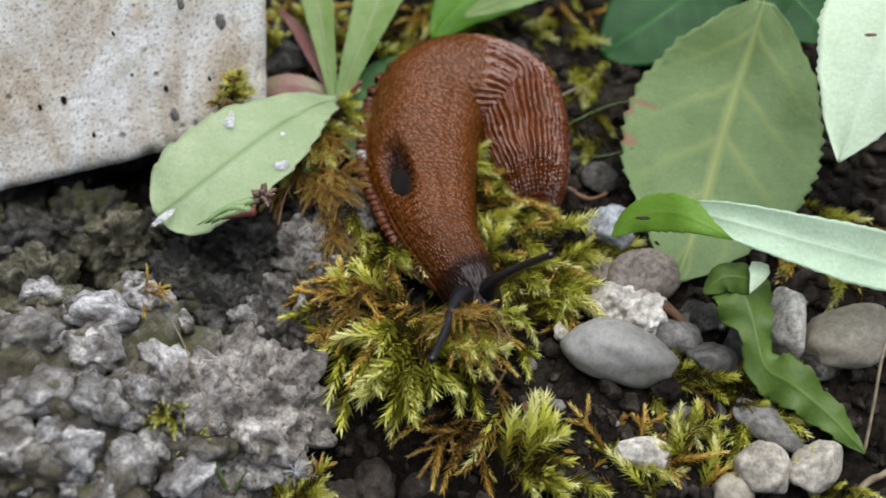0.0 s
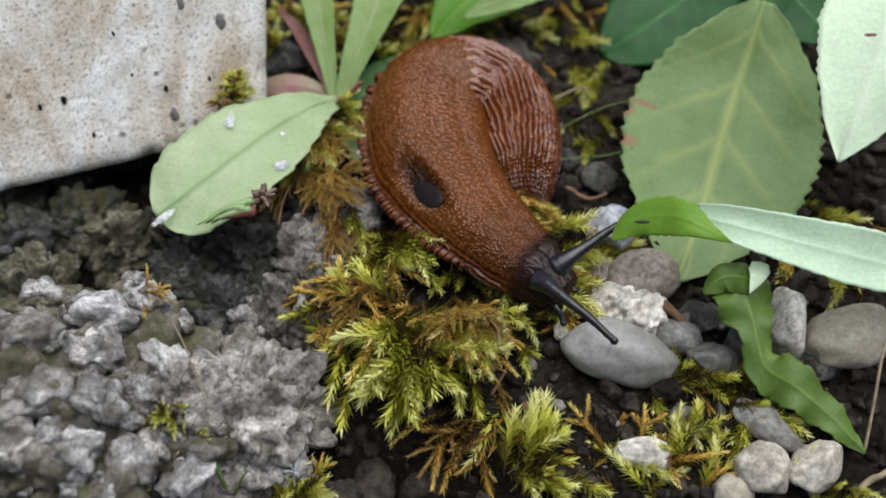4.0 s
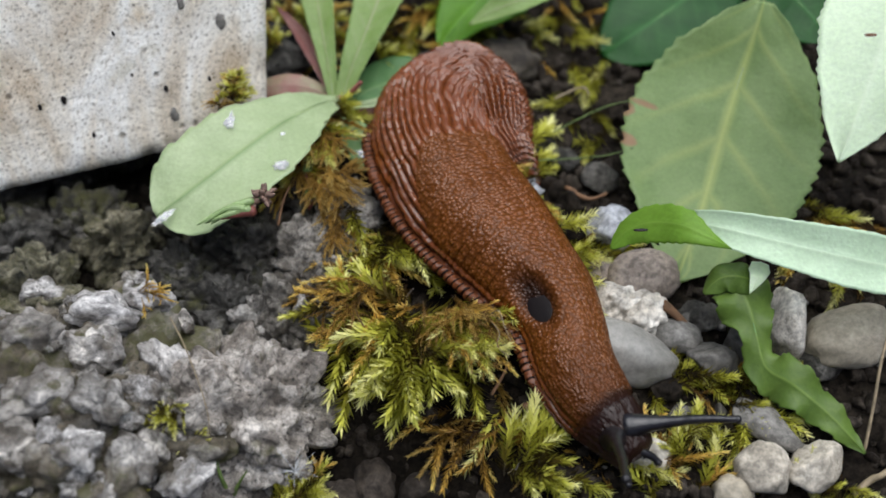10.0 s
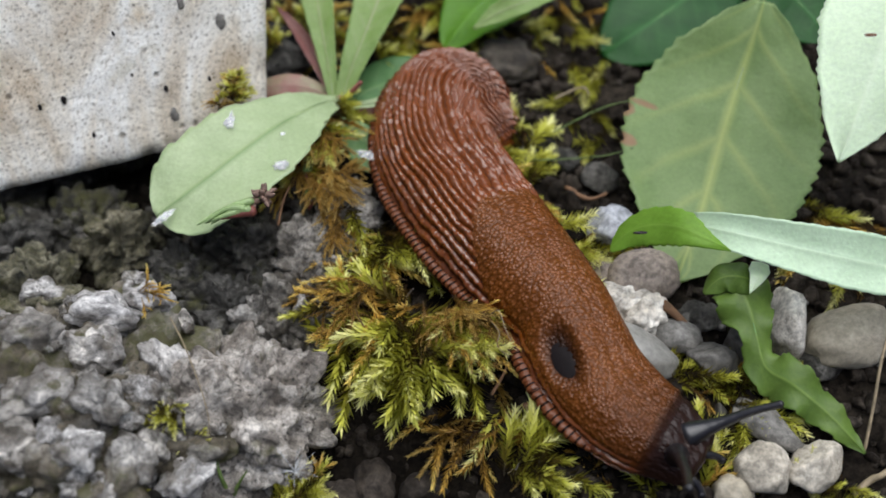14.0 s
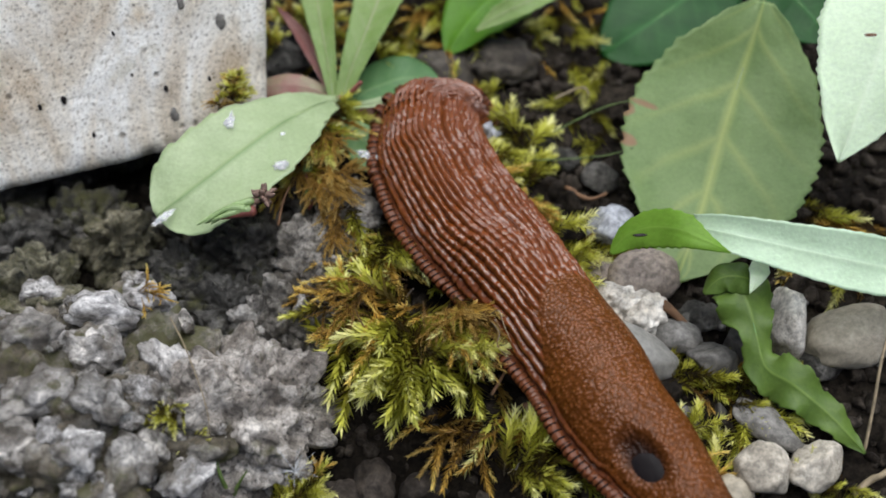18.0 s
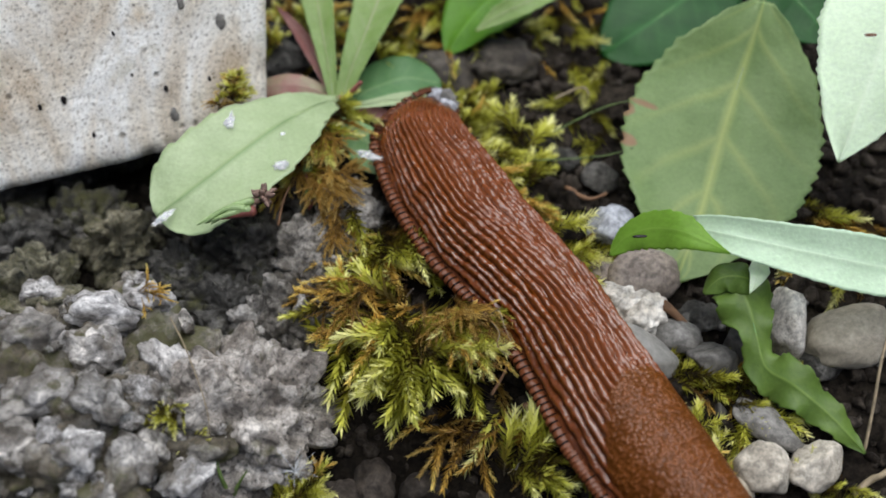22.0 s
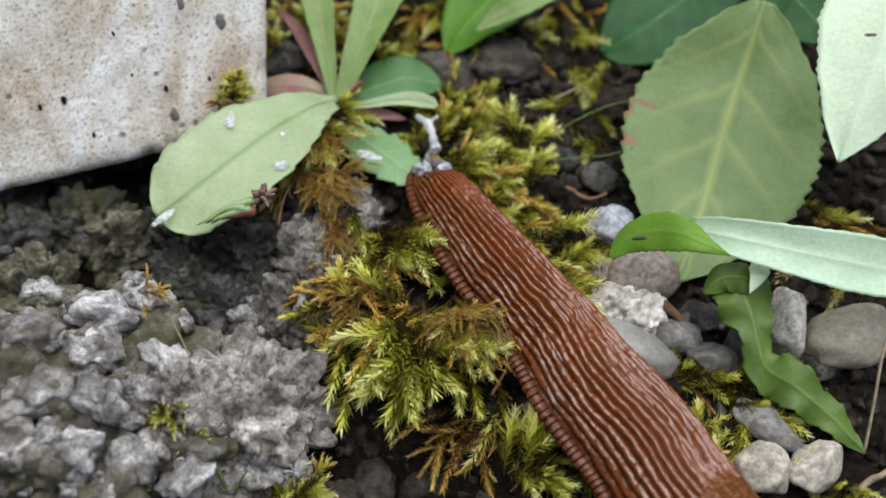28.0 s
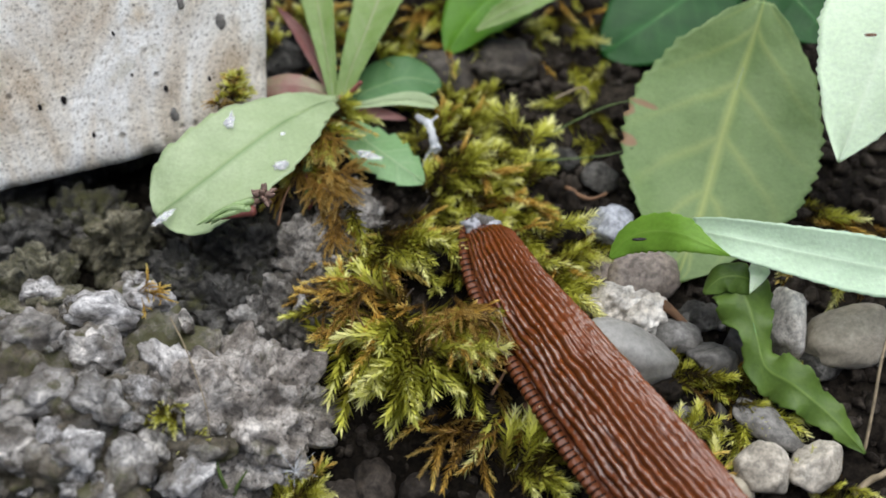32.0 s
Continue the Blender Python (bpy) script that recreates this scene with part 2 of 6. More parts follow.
SOIL = stone_mat("dark_soil", (0.005, 0.0037, 0.0025), (0.0125, 0.0095, 0.0064), (0.03, 0.024, 0.017), 1300, 60, 0.85, 0.0005, 0.8, vary=0.1, shine=0.12)
CLOD = stone_mat("soil_crumbs", (0.0078, 0.0058, 0.004), (0.023, 0.018, 0.0132), (0.062, 0.052, 0.041), 1100, 150, 0.85, 0.0004, 0.7, shine=0.15)
DAMP = stone_mat("damp_stone", (0.015, 0.011, 0.008), (0.031, 0.024, 0.018), (0.062, 0.051, 0.041), 900, 150, 0.8, 0.0004, 0.6, shine=0.3)
CONCRETE = concrete_mat()
# brown matrix, darkened so its colour carries the shade between the pale stones
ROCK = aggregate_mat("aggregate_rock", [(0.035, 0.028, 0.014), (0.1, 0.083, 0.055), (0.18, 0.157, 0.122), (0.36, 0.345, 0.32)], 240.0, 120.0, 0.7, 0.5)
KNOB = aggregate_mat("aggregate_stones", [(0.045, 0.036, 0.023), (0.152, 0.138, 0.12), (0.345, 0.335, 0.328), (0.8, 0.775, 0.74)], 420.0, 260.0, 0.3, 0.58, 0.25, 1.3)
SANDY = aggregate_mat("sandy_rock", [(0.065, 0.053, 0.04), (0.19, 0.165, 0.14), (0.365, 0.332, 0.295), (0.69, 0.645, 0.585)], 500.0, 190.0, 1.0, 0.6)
# dark mossy stone, toned down further to paint in shade under the block
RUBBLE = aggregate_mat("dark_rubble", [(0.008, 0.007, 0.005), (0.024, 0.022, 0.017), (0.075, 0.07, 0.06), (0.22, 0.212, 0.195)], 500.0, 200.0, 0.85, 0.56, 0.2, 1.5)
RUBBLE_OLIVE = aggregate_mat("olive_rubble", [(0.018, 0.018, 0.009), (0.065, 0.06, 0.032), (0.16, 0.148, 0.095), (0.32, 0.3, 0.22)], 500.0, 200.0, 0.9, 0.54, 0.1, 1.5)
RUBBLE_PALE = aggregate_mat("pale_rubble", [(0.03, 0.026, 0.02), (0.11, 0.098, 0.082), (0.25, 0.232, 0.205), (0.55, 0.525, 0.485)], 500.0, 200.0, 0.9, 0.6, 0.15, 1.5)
PALE = stone_mat("pale_pebble", (0.185, 0.178, 0.16), (0.26, 0.252, 0.228), (0.35, 0.34, 0.312), 1400, 60, 0.42, 0.00008, 0.2, vary=0.06)
BROWNISH = stone_mat("grey_brown_pebble", (0.165, 0.132, 0.105), (0.25, 0.205, 0.167), (0.34, 0.288, 0.24), 1400, 80, 0.6, 0.00014, 0.48, vary=0.08)
GREY = stone_mat("slate_grey_pebble", (0.08, 0.074, 0.064), (0.138, 0.13, 0.115), (0.215, 0.205, 0.19), 1200, 90, 0.6, 0.0001, 0.4)
BLUISH = stone_mat("blue_grey_chip", (0.22, 0.23, 0.25), (0.32, 0.33, 0.355), (0.45, 0.46, 0.48), 1200, 90, 0.6, 0.0002, 0.45, vary=0.05)
WHITE = stone_mat("chalky_stone", (0.36, 0.322, 0.262), (0.56, 0.522, 0.455), (0.75, 0.715, 0.645), 900, 140, 0.8, 0.0003, 0.5, vary=0.05)
OLIVE_STONE = stone_mat("olive_grey_pebble", (0.225, 0.198, 0.145), (0.325, 0.288, 0.218), (0.43, 0.385, 0.305), 1400, 70, 0.55, 0.0001, 0.25, vary=0.05)
BEIGE = stone_mat("beige_pebble", (0.28, 0.248, 0.195), (0.41, 0.37, 0.3), (0.55, 0.51, 0.43), 1300, 80, 0.65, 0.00014, 0.45, vary=0.06)
LAYERED = stone_mat("olive_brown_stone", (0.022, 0.017, 0.011), (0.046, 0.037, 0.026), (0.085, 0.073, 0.057), 800, 150, 0.75, 0.0003, 0.6)

WEED = leaf_mat("weed_leaf", (0.34, 0.425, 0.225), (0.415, 0.5, 0.285), (0.22, 0.33, 0.13), 0.33, veins=7, through_light=0.25, relief=0.00025, show=0.7)
WEED_UP = leaf_mat("weed_leaf_upright", (0.21, 0.32, 0.08), (0.31, 0.42, 0.15), (0.42, 0.42, 0.26), 0.35, veins=7, through_light=0.4)
WEED_DARK = leaf_mat("weed_leaf_dark", (0.07, 0.16, 0.05), (0.12, 0.24, 0.09), (0.2, 0.32, 0.13), 0.4, veins=7, through_light=0.3)
WEED_MID = leaf_mat("weed_leaf_toothed", (0.2, 0.35, 0.14), (0.29, 0.46, 0.22), (0.36, 0.48, 0.27), 0.35, veins=6, through_light=0.35, show=2.0)
WEED_PINK = leaf_mat("weed_leaf_pink", (0.36, 0.11, 0.13), (0.36, 0.37, 0.22), (0.4, 0.22, 0.2), 0.3, edge=(0.3, 0.34, 0.18), veins=6)
WEED_RED = leaf_mat("weed_leaf_red", (0.3, 0.11, 0.10), (0.42, 0.24, 0.22), (0.42, 0.28, 0.24), 0.4, edge=(0.2, 0.26, 0.1), veins=6)
BROAD = leaf_mat("shrub_leaf", (0.2, 0.295, 0.105), (0.27, 0.37, 0.15), (0.46, 0.52, 0.18), 0.45, edge=(0.3, 0.19, 0.11), veins=5, through_light=0.4, show=2.2, slant=0.28, dry=((-0.86, 0.45, 0.17, 0.014), (-1.0, 0.485, 0.1, 0.03), (-0.97, 0.585, 0.14, 0.024)))
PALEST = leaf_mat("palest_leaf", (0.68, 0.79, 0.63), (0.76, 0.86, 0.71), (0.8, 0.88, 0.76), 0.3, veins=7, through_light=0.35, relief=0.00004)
GLOSSY = leaf_mat("glossy_leaf", (0.014, 0.062, 0.012), (0.03, 0.115, 0.022), (0.05, 0.17, 0.04), 0.34, veins=8, through_light=0.3, gloss=0.2)
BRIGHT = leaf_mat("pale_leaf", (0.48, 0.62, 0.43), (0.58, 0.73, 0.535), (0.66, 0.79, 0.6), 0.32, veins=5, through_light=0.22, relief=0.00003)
FRESH = leaf_mat("fresh_leaf", (0.085, 0.22, 0.012), (0.14, 0.31, 0.022), (0.2, 0.4, 0.05), 0.4, veins=8, through_light=0.4)
OLIVE = leaf_mat("olive_leaf", (0.09, 0.155, 0.026), (0.15, 0.235, 0.042), (0.2, 0.3, 0.06), 0.4, veins=6, through_light=0.35, relief=0.00003)
UNDERSIDE = leaf_mat("leaf_underside", (0.15, 0.29, 0.022), (0.2, 0.36, 0.035), (0.22, 0.37, 0.05), 0.5, veins=5, through_light=0.35, relief=0.00002)
# moss tones: the darkest stops are shade at the shoots' feet, put into the colour
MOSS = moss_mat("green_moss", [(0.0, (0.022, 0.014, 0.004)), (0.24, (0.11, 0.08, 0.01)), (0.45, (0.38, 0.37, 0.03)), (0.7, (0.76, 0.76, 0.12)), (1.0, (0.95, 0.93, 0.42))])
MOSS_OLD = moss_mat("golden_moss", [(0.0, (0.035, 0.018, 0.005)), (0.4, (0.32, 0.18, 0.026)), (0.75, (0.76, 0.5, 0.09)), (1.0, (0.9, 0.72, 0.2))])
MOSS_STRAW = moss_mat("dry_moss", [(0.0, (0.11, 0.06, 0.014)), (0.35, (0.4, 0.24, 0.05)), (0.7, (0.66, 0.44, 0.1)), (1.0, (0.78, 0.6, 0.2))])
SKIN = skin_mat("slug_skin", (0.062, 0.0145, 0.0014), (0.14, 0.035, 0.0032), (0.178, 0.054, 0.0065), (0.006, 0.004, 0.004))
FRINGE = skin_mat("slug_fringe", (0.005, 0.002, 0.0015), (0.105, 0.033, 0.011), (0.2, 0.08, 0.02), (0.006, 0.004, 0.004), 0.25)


def plain_mat(name, c, rough=0.5, relief=0.0002, **kw):
    m, nt, b = nodes_of(name)
    co = coords(nt)
    n = tex(nt, "Noise", co, 500.0, 4.0, 0.6)
    col = ramp(nt, n.outputs["Fac"], [(0.3, tuple(x * 0.65 for x in c)), (0.7, tuple(x * 1.3 for x in c))])
    nt.links.new(col, b.inputs["Base Color"])
    b.inputs["Roughness"].default_value = rough
    for k, v in kw.items():
        b.inputs[k].default_value = v
    bump(nt, b, [(n.outputs["Fac"], relief)])
    return m


BLACK_SKIN = plain_mat("black_skin", (0.006, 0.005, 0.0065), 0.45, 0.00012, **{"Specular IOR Level": 0.3, "Coat Weight": 0.6, "Coat Roughness": 0.14})
PORE = plain_mat("pore_membrane", (0.008, 0.0055, 0.005), 0.5, **{"Specular IOR Level": 0.1, "Coat Weight": 0.25, "Coat Roughness": 0.25})
SLIME = plain_mat("dried_slime", (0.82, 0.84, 0.86), 0.3, Alpha=0.42)
FOAM = plain_mat("foamy_slime", (0.42, 0.43, 0.46), 0.4, Alpha=0.8)
TWIG = plain_mat("brown_twig", (0.16, 0.085, 0.04), 0.8)
STRAW = plain_mat("dry_straw", (0.24, 0.19, 0.115), 0.7)
GRASS = plain_mat("grass_blade", (0.10, 0.15, 0.035), 0.5)
HUSK = plain_mat("withered_husk", (0.16, 0.1, 0.075), 0.7)
HUSK_RED = plain_mat("red_husk", (0.13, 0.035, 0.025), 0.6)
BUD = plain_mat("pale_green_bud", (0.22, 0.31, 0.12), 0.5)
# white film for painted highlights on the wet leaf
FILM = plain_mat("white_glint", (0.95, 0.96, 0.96), 0.25, Alpha=0.24)


# ---- shapes ----
def part(name, bm, material, parent=None, label="", smooth=True, at=None):
    """Links a bmesh (in millimetres, in the parent's space) as one mesh object."""
    me = bpy.data.meshes.new(name)
    for v in bm.verts:
        v.co *= MM
    for f in bm.faces:
        f.smooth = smooth
    bm.to_mesh(me)
    bm.free()
    me.materials.append(material)
    ob = new(name, me)
    if parent:
        ob.parent = parent
    if at is not None:
        ob.location = Vector(at) * MM
    if label:
        tagged(ob, label)
    return ob


def empty(name, at):
    ob = new(name)
    ob.empty_display_size = 0.004
    ob.location = Vector(at) * MM
    return ob


def spline(points, n):
    """n points evenly along a smooth curve through points."""
    p = [Vector(q) for q in points]
    p = [p[0] * 2 - p[1]] + p + [p[-1] * 2 - p[-2]]
    fine = []
    for i in range(1, len(p) - 2):
        for k in range(24):
            t = k / 24
            a, b, c, d = p[i - 1], p[i], p[i + 1], p[i + 2]
            fine.append(0.5 * (2 * b + (c - a) * t + (2 * a - 5 * b + 4 * c - d) * t * t + (3 * b - a - 3 * c + d) * t ** 3))
    fine.append(p[-2])
    return along(fine, [k / (n - 1) for k in range(n)])


def along(fine, fractions):
    d = [0.0]
    for a, b in zip(fine, fine[1:]):
        d.append(d[-1] + (b - a).length)
    out, i = [], 0
    for f in fractions:
        want = f * d[-1]
        while i < len(d) - 2 and d[i + 1] < want:
            i += 1
        while i > 0 and d[i] > want:
            i -= 1
        k = (want - d[i]) / max(1e-9, d[i + 1] - d[i])
        out.append(fine[i].lerp(fine[i + 1], k))
    return out


def rock_mesh(radii, seed, lump=0.15, size=0.6, fine=0.04, level=4, flat=0.0, cell=0.0, cell_size=4.0, grit=0.0):
    """A stone: a sphere drawn out, dented by broad lumps, grain and (for aggregate) round cells."""
    bm = bmesh.new()
    bmesh.ops.create_icosphere(bm, subdivisions=level, radius=1.0)
    off = Vector((seed * 3.7, seed * 1.3, seed * 2.1))
    r = Vector(radii)
    mean = (r.x * r.y * r.z) ** (1 / 3)
    for v in bm.verts:
        d = v.co.normalized()
        k = 1 + lump * noise.noise(d / size + off) + lump * 0.4 * noise.noise(d * 2.3 / size + off)
        if flat:
            for j in range(7):
                n = Vector((math.sin(seed + j * 2.4), math.cos(seed * 1.7 + j * 1.9), math.sin(j * 3.1 + seed * 0.7))).normalized()
                k = min(k, (1.0 - flat + 0.12 * math.sin(j * 5 + seed)) / max(0.05, d.dot(n)))
        p = Vector((d.x * r.x, d.y * r.y, d.z * r.z)) * k
        if fine:
            p += d * mean * fine * (noise.noise(p * 0.55 + off) + 0.5 * noise.noise(p * 1.4 + off))
        if cell:
            q = p / cell_size + off
            f1 = noise.voronoi(q)[0][0]
            f2 = noise.voronoi(q * 2.3 + off)[0][0]
            p += d * cell * (0.62 - 1.5 * f1 * f1) + d * cell * 0.5 * (0.5 - 1.4 * f2 * f2)
            f3 = noise.voronoi(q * 5.3 + off)[0][0]
            p += d * cell * 0.17 * (0.5 - 1.4 * f3 * f3)
        if grit:
            p += d * grit * (0.5 - 1.3 * noise.voronoi(p / 1.7 + off)[0][0] ** 2) + d * grit * 0.5 * noise.noise(p * 1.9)
        v.co = p
    return bm


def stone(name, label, at, radii, material, seed, turn=(0, 0, 0), category="pebble", group="", **kw):
    ob = part(name, rock_mesh(radii, seed, **kw), material)
    ob.matrix_world = pose(at[0] * MM, at[1] * MM, at[2] * MM, *turn)
    return tagged(ob, label, category, group)


def blade(spine, left, right, widths, nu=14, nv=44, teeth=0, bite=0.0, fold=0.0, wave=0.0, waves=3.0, bend=0.0, thick=0.25, seed=1):
    """A leaf blade as a closed skin. spine: points from foot to tip; left and right: edge points where it is widest; widths: (along, share)."""
    L, R = Vector(left), Vector(right)
    half = (R - L).length / 2
    across = (R - L).normalized()
    sp = spline(spine, nv + 1)
    bm = bmesh.new()
    uv = bm.loops.layers.uv.new("UVMap")
    ks = [w[0] for w in widths]
    ws = [w[1] for w in widths]
    grid = {}
    for j in range(nv + 1):
        v = j / nv
        tan = (sp[min(j + 1, nv)] - sp[max(j - 1, 0)]).normalized()
        side = (across - tan * across.dot(tan)).normalized()
        nrm = side.cross(tan)
        w = half * float(np.interp(v, ks, ws))
        for i in range(nu + 1):
            u = 2 * i / nu - 1
            e = w
            if teeth and abs(u) > 0.7:
                saw = (v * teeth + (0.3 if u > 0 else 0)) % 1.0
                e *= 1 - bite * (abs(u) - 0.7) / 0.3 * saw
            h = fold * w * abs(u) + bend * w * u * u
            h += wave * w * abs(u) ** 1.5 * math.sin(v * waves * 6.283 + (1.3 if u > 0 else 0) + seed)
            h += 0.05 * half * noise.noise(Vector((u * 1.3, v * 5, seed * 2.3)))
            p = sp[j] + side * (u * e) + nrm * h
            t = thick * (1.0 - 0.6 * abs(u)) + 0.9 * thick * max(0, 1 - abs(u) * 7)
            grid[0, i, j] = bm.verts.new(p + nrm * t * 0.5)
            grid[1, i, j] = bm.verts.new(p - nrm * t * 0.5)

    def face(keys):
        f = bm.faces.new([grid[k] for k in keys])
        for loop, k in zip(f.loops, keys):
            loop[uv].uv = (2 * k[1] / nu - 1, k[2] / nv)
    for j in range(nv):
        for i in range(nu):
            face([(0, i, j), (0, i + 1, j), (0, i + 1, j + 1), (0, i, j + 1)])
            face([(1, i, j + 1), (1, i + 1, j + 1), (1, i + 1, j), (1, i, j)])
        face([(0, 0, j), (0, 0, j + 1), (1, 0, j + 1), (1, 0, j)])
        face([(0, nu, j + 1), (0, nu, j), (1, nu, j), (1, nu, j + 1)])
    for j, flip in ((0, 1), (nv, 0)):
        for i in range(nu):
            k = [(0, i, j), (0, i + 1, j), (1, i + 1, j), (1, i, j)]
            face(k[::-1] if flip else k)
    return bm


def tube(points, r0, r1, n=24, sides=8, wob=0.0, seed=0):
    """A tapered rod along a curve, closed by round ends."""
    sp = spline(points, n)
    bm = bmesh.new()
    rings = []
    ref = Vector((0.3, 0.5, 0.8))
    for j, c in enumerate(sp):
        tan = (sp[min(j + 1, n - 1)] - sp[max(j - 1, 0)]).normalized()
        a = tan.cross(ref).normalized()
        b = tan.cross(a)
        r = r0 + (r1 - r0) * j / (n - 1)
        r *= 1 + wob * noise.noise(c * 0.8 + Vector((seed, 0, 0)))
        if j in (0, n - 1):
            r *= 0.45
        rings.append([bm.verts.new(c + (a * math.cos(k * 6.2832 / sides) + b * math.sin(k * 6.2832 / sides)) * r) for k in range(sides)])
    for r, q in zip(rings, rings[1:]):
        for k in range(sides):
            bm.faces.new((r[k], r[(k + 1) % sides], q[(k + 1) % sides], q[k]))
    bm.faces.new(rings[0][::-1])
    bm.faces.new(rings[-1])
    return bm


# ---- ground ----
def ground_height(x, y):
    """Height of the soil in millimetres."""
    h = 1.8 * noise.noise(Vector((x * 0.05, y * 0.05, 0.3))) + 1.3 * noise.noise(Vector((x * 0.17, y * 0.17, 4.1)))
    h += 0.7 * noise.noise(Vector((x * 0.5, y * 0.5, 7.7))) + 0.35 * noise.noise(Vector((x * 1.3, y * 1.3, 2.2)))
    h -= 3.0 * math.exp(-((x + 12) / 7) ** 2 - ((y + 22) / 9) ** 2)
    h -= 11.0 * math.exp(-((x + 5) / 15) ** 2 - ((y + 40) / 9) ** 2)
    h -= 6.0 * math.exp(-((x + 22) / 7) ** 2 - ((y + 45) / 7) ** 2)
    h -= 5.0 * math.exp(-((x + 22) / 5) ** 2 - ((y + 26) / 10) ** 2)
    h -= 7.0 / (1 + math.exp((x + 26) / 5)) / (1 + math.exp((y - 60) / 6))
    return h


def build_ground():
    def axis(lo, hi, step):
        inner = [lo + step * k for k in range(int((hi - lo) / step) + 1)]
        far = [15, 40, 90, 200, 500, 1500, 6000, 30000, 200000, 900000]
        return [lo - f for f in far[::-1]] + inner + [hi + f for f in far]
    xs, ys = axis(-115, 125, 1.1), axis(-70, 120, 1.1)
    verts = []
    for y in ys:
        for x in xs:
            inside = -116 < x < 126 and -71 < y < 121
            verts.append((x * MM, y * MM, (ground_height(x, y) if inside else 0) * MM))
    w = len(xs)
    faces = [(j * w + i, j * w + i + 1, (j + 1) * w + i + 1, (j + 1) * w + i) for j in range(len(ys) - 1) for i in range(w - 1)]
    me = bpy.data.meshes.new("ground")
    me.from_pydata(verts, [], faces)
    me.materials.append(SOIL)
    for p in me.polygons:
        p.use_smooth = True
    tagged(new("ground", me), "dark damp crumbly garden soil", "soil", kind="structure")


build_ground()


def joined(name, base_list, placements, material):
    """One mesh of many small pieces: (which base, matrix)."""
    verts, faces, n = [], [], 0
    for b, m in placements:
        bv, bf = base_list[b]
        verts.extend((m @ v)[:] for v in bv)
        faces.extend(tuple(i + n for i in f) for f in bf)
        n += len(bv)
    me = bpy.data.meshes.new(name)
    me.from_pydata(verts, [], faces)
    me.materials.append(material)
    for p in me.polygons:
        p.use_smooth = True
    return new(name, me)


def raw(bm):
    bm.verts.ensure_lookup_table()
    out = ([v.co.copy() for v in bm.verts], [tuple(v.index for v in f.verts) for f in bm.faces])
    bm.free()
    return out


def build_crumbs():
    rnd = random.Random(5)
    bases = [raw(rock_mesh((1, 1, 0.8), 20 + k, lump=0.6, size=0.45, fine=0.25, level=3 if k < 3 else 2, flat=0.42)) for k in range(6)]
    place, gravel = [], []
    for k in range(6000):
        x, y = rnd.uniform(-100, 110), rnd.uniform(-60, 105)
        r = rnd.choice((0.5, 0.7, 0.9, 1.2, 1.6, 2.3)) * rnd.uniform(0.7, 1.3)
        m = pose(x * MM, y * MM, (ground_height(x, y) + r * 0.25) * MM, rnd.uniform(0, 360), rnd.uniform(0, 360), 0) @ Matrix.Scale(r * MM, 4)
        (gravel if k % 16 == 0 and x > 5 and y < 5 else place).append((rnd.randrange(6), m))
    tagged(joined("soil_crumbs", bases, place, CLOD), "loose crumbs of dark earth", "soil", kind="stuff")
    tagged(joined("fine_gravel", bases, gravel, GREY), "small grey grit scattered on the soil", "gravel", kind="stuff")


build_crumbs()


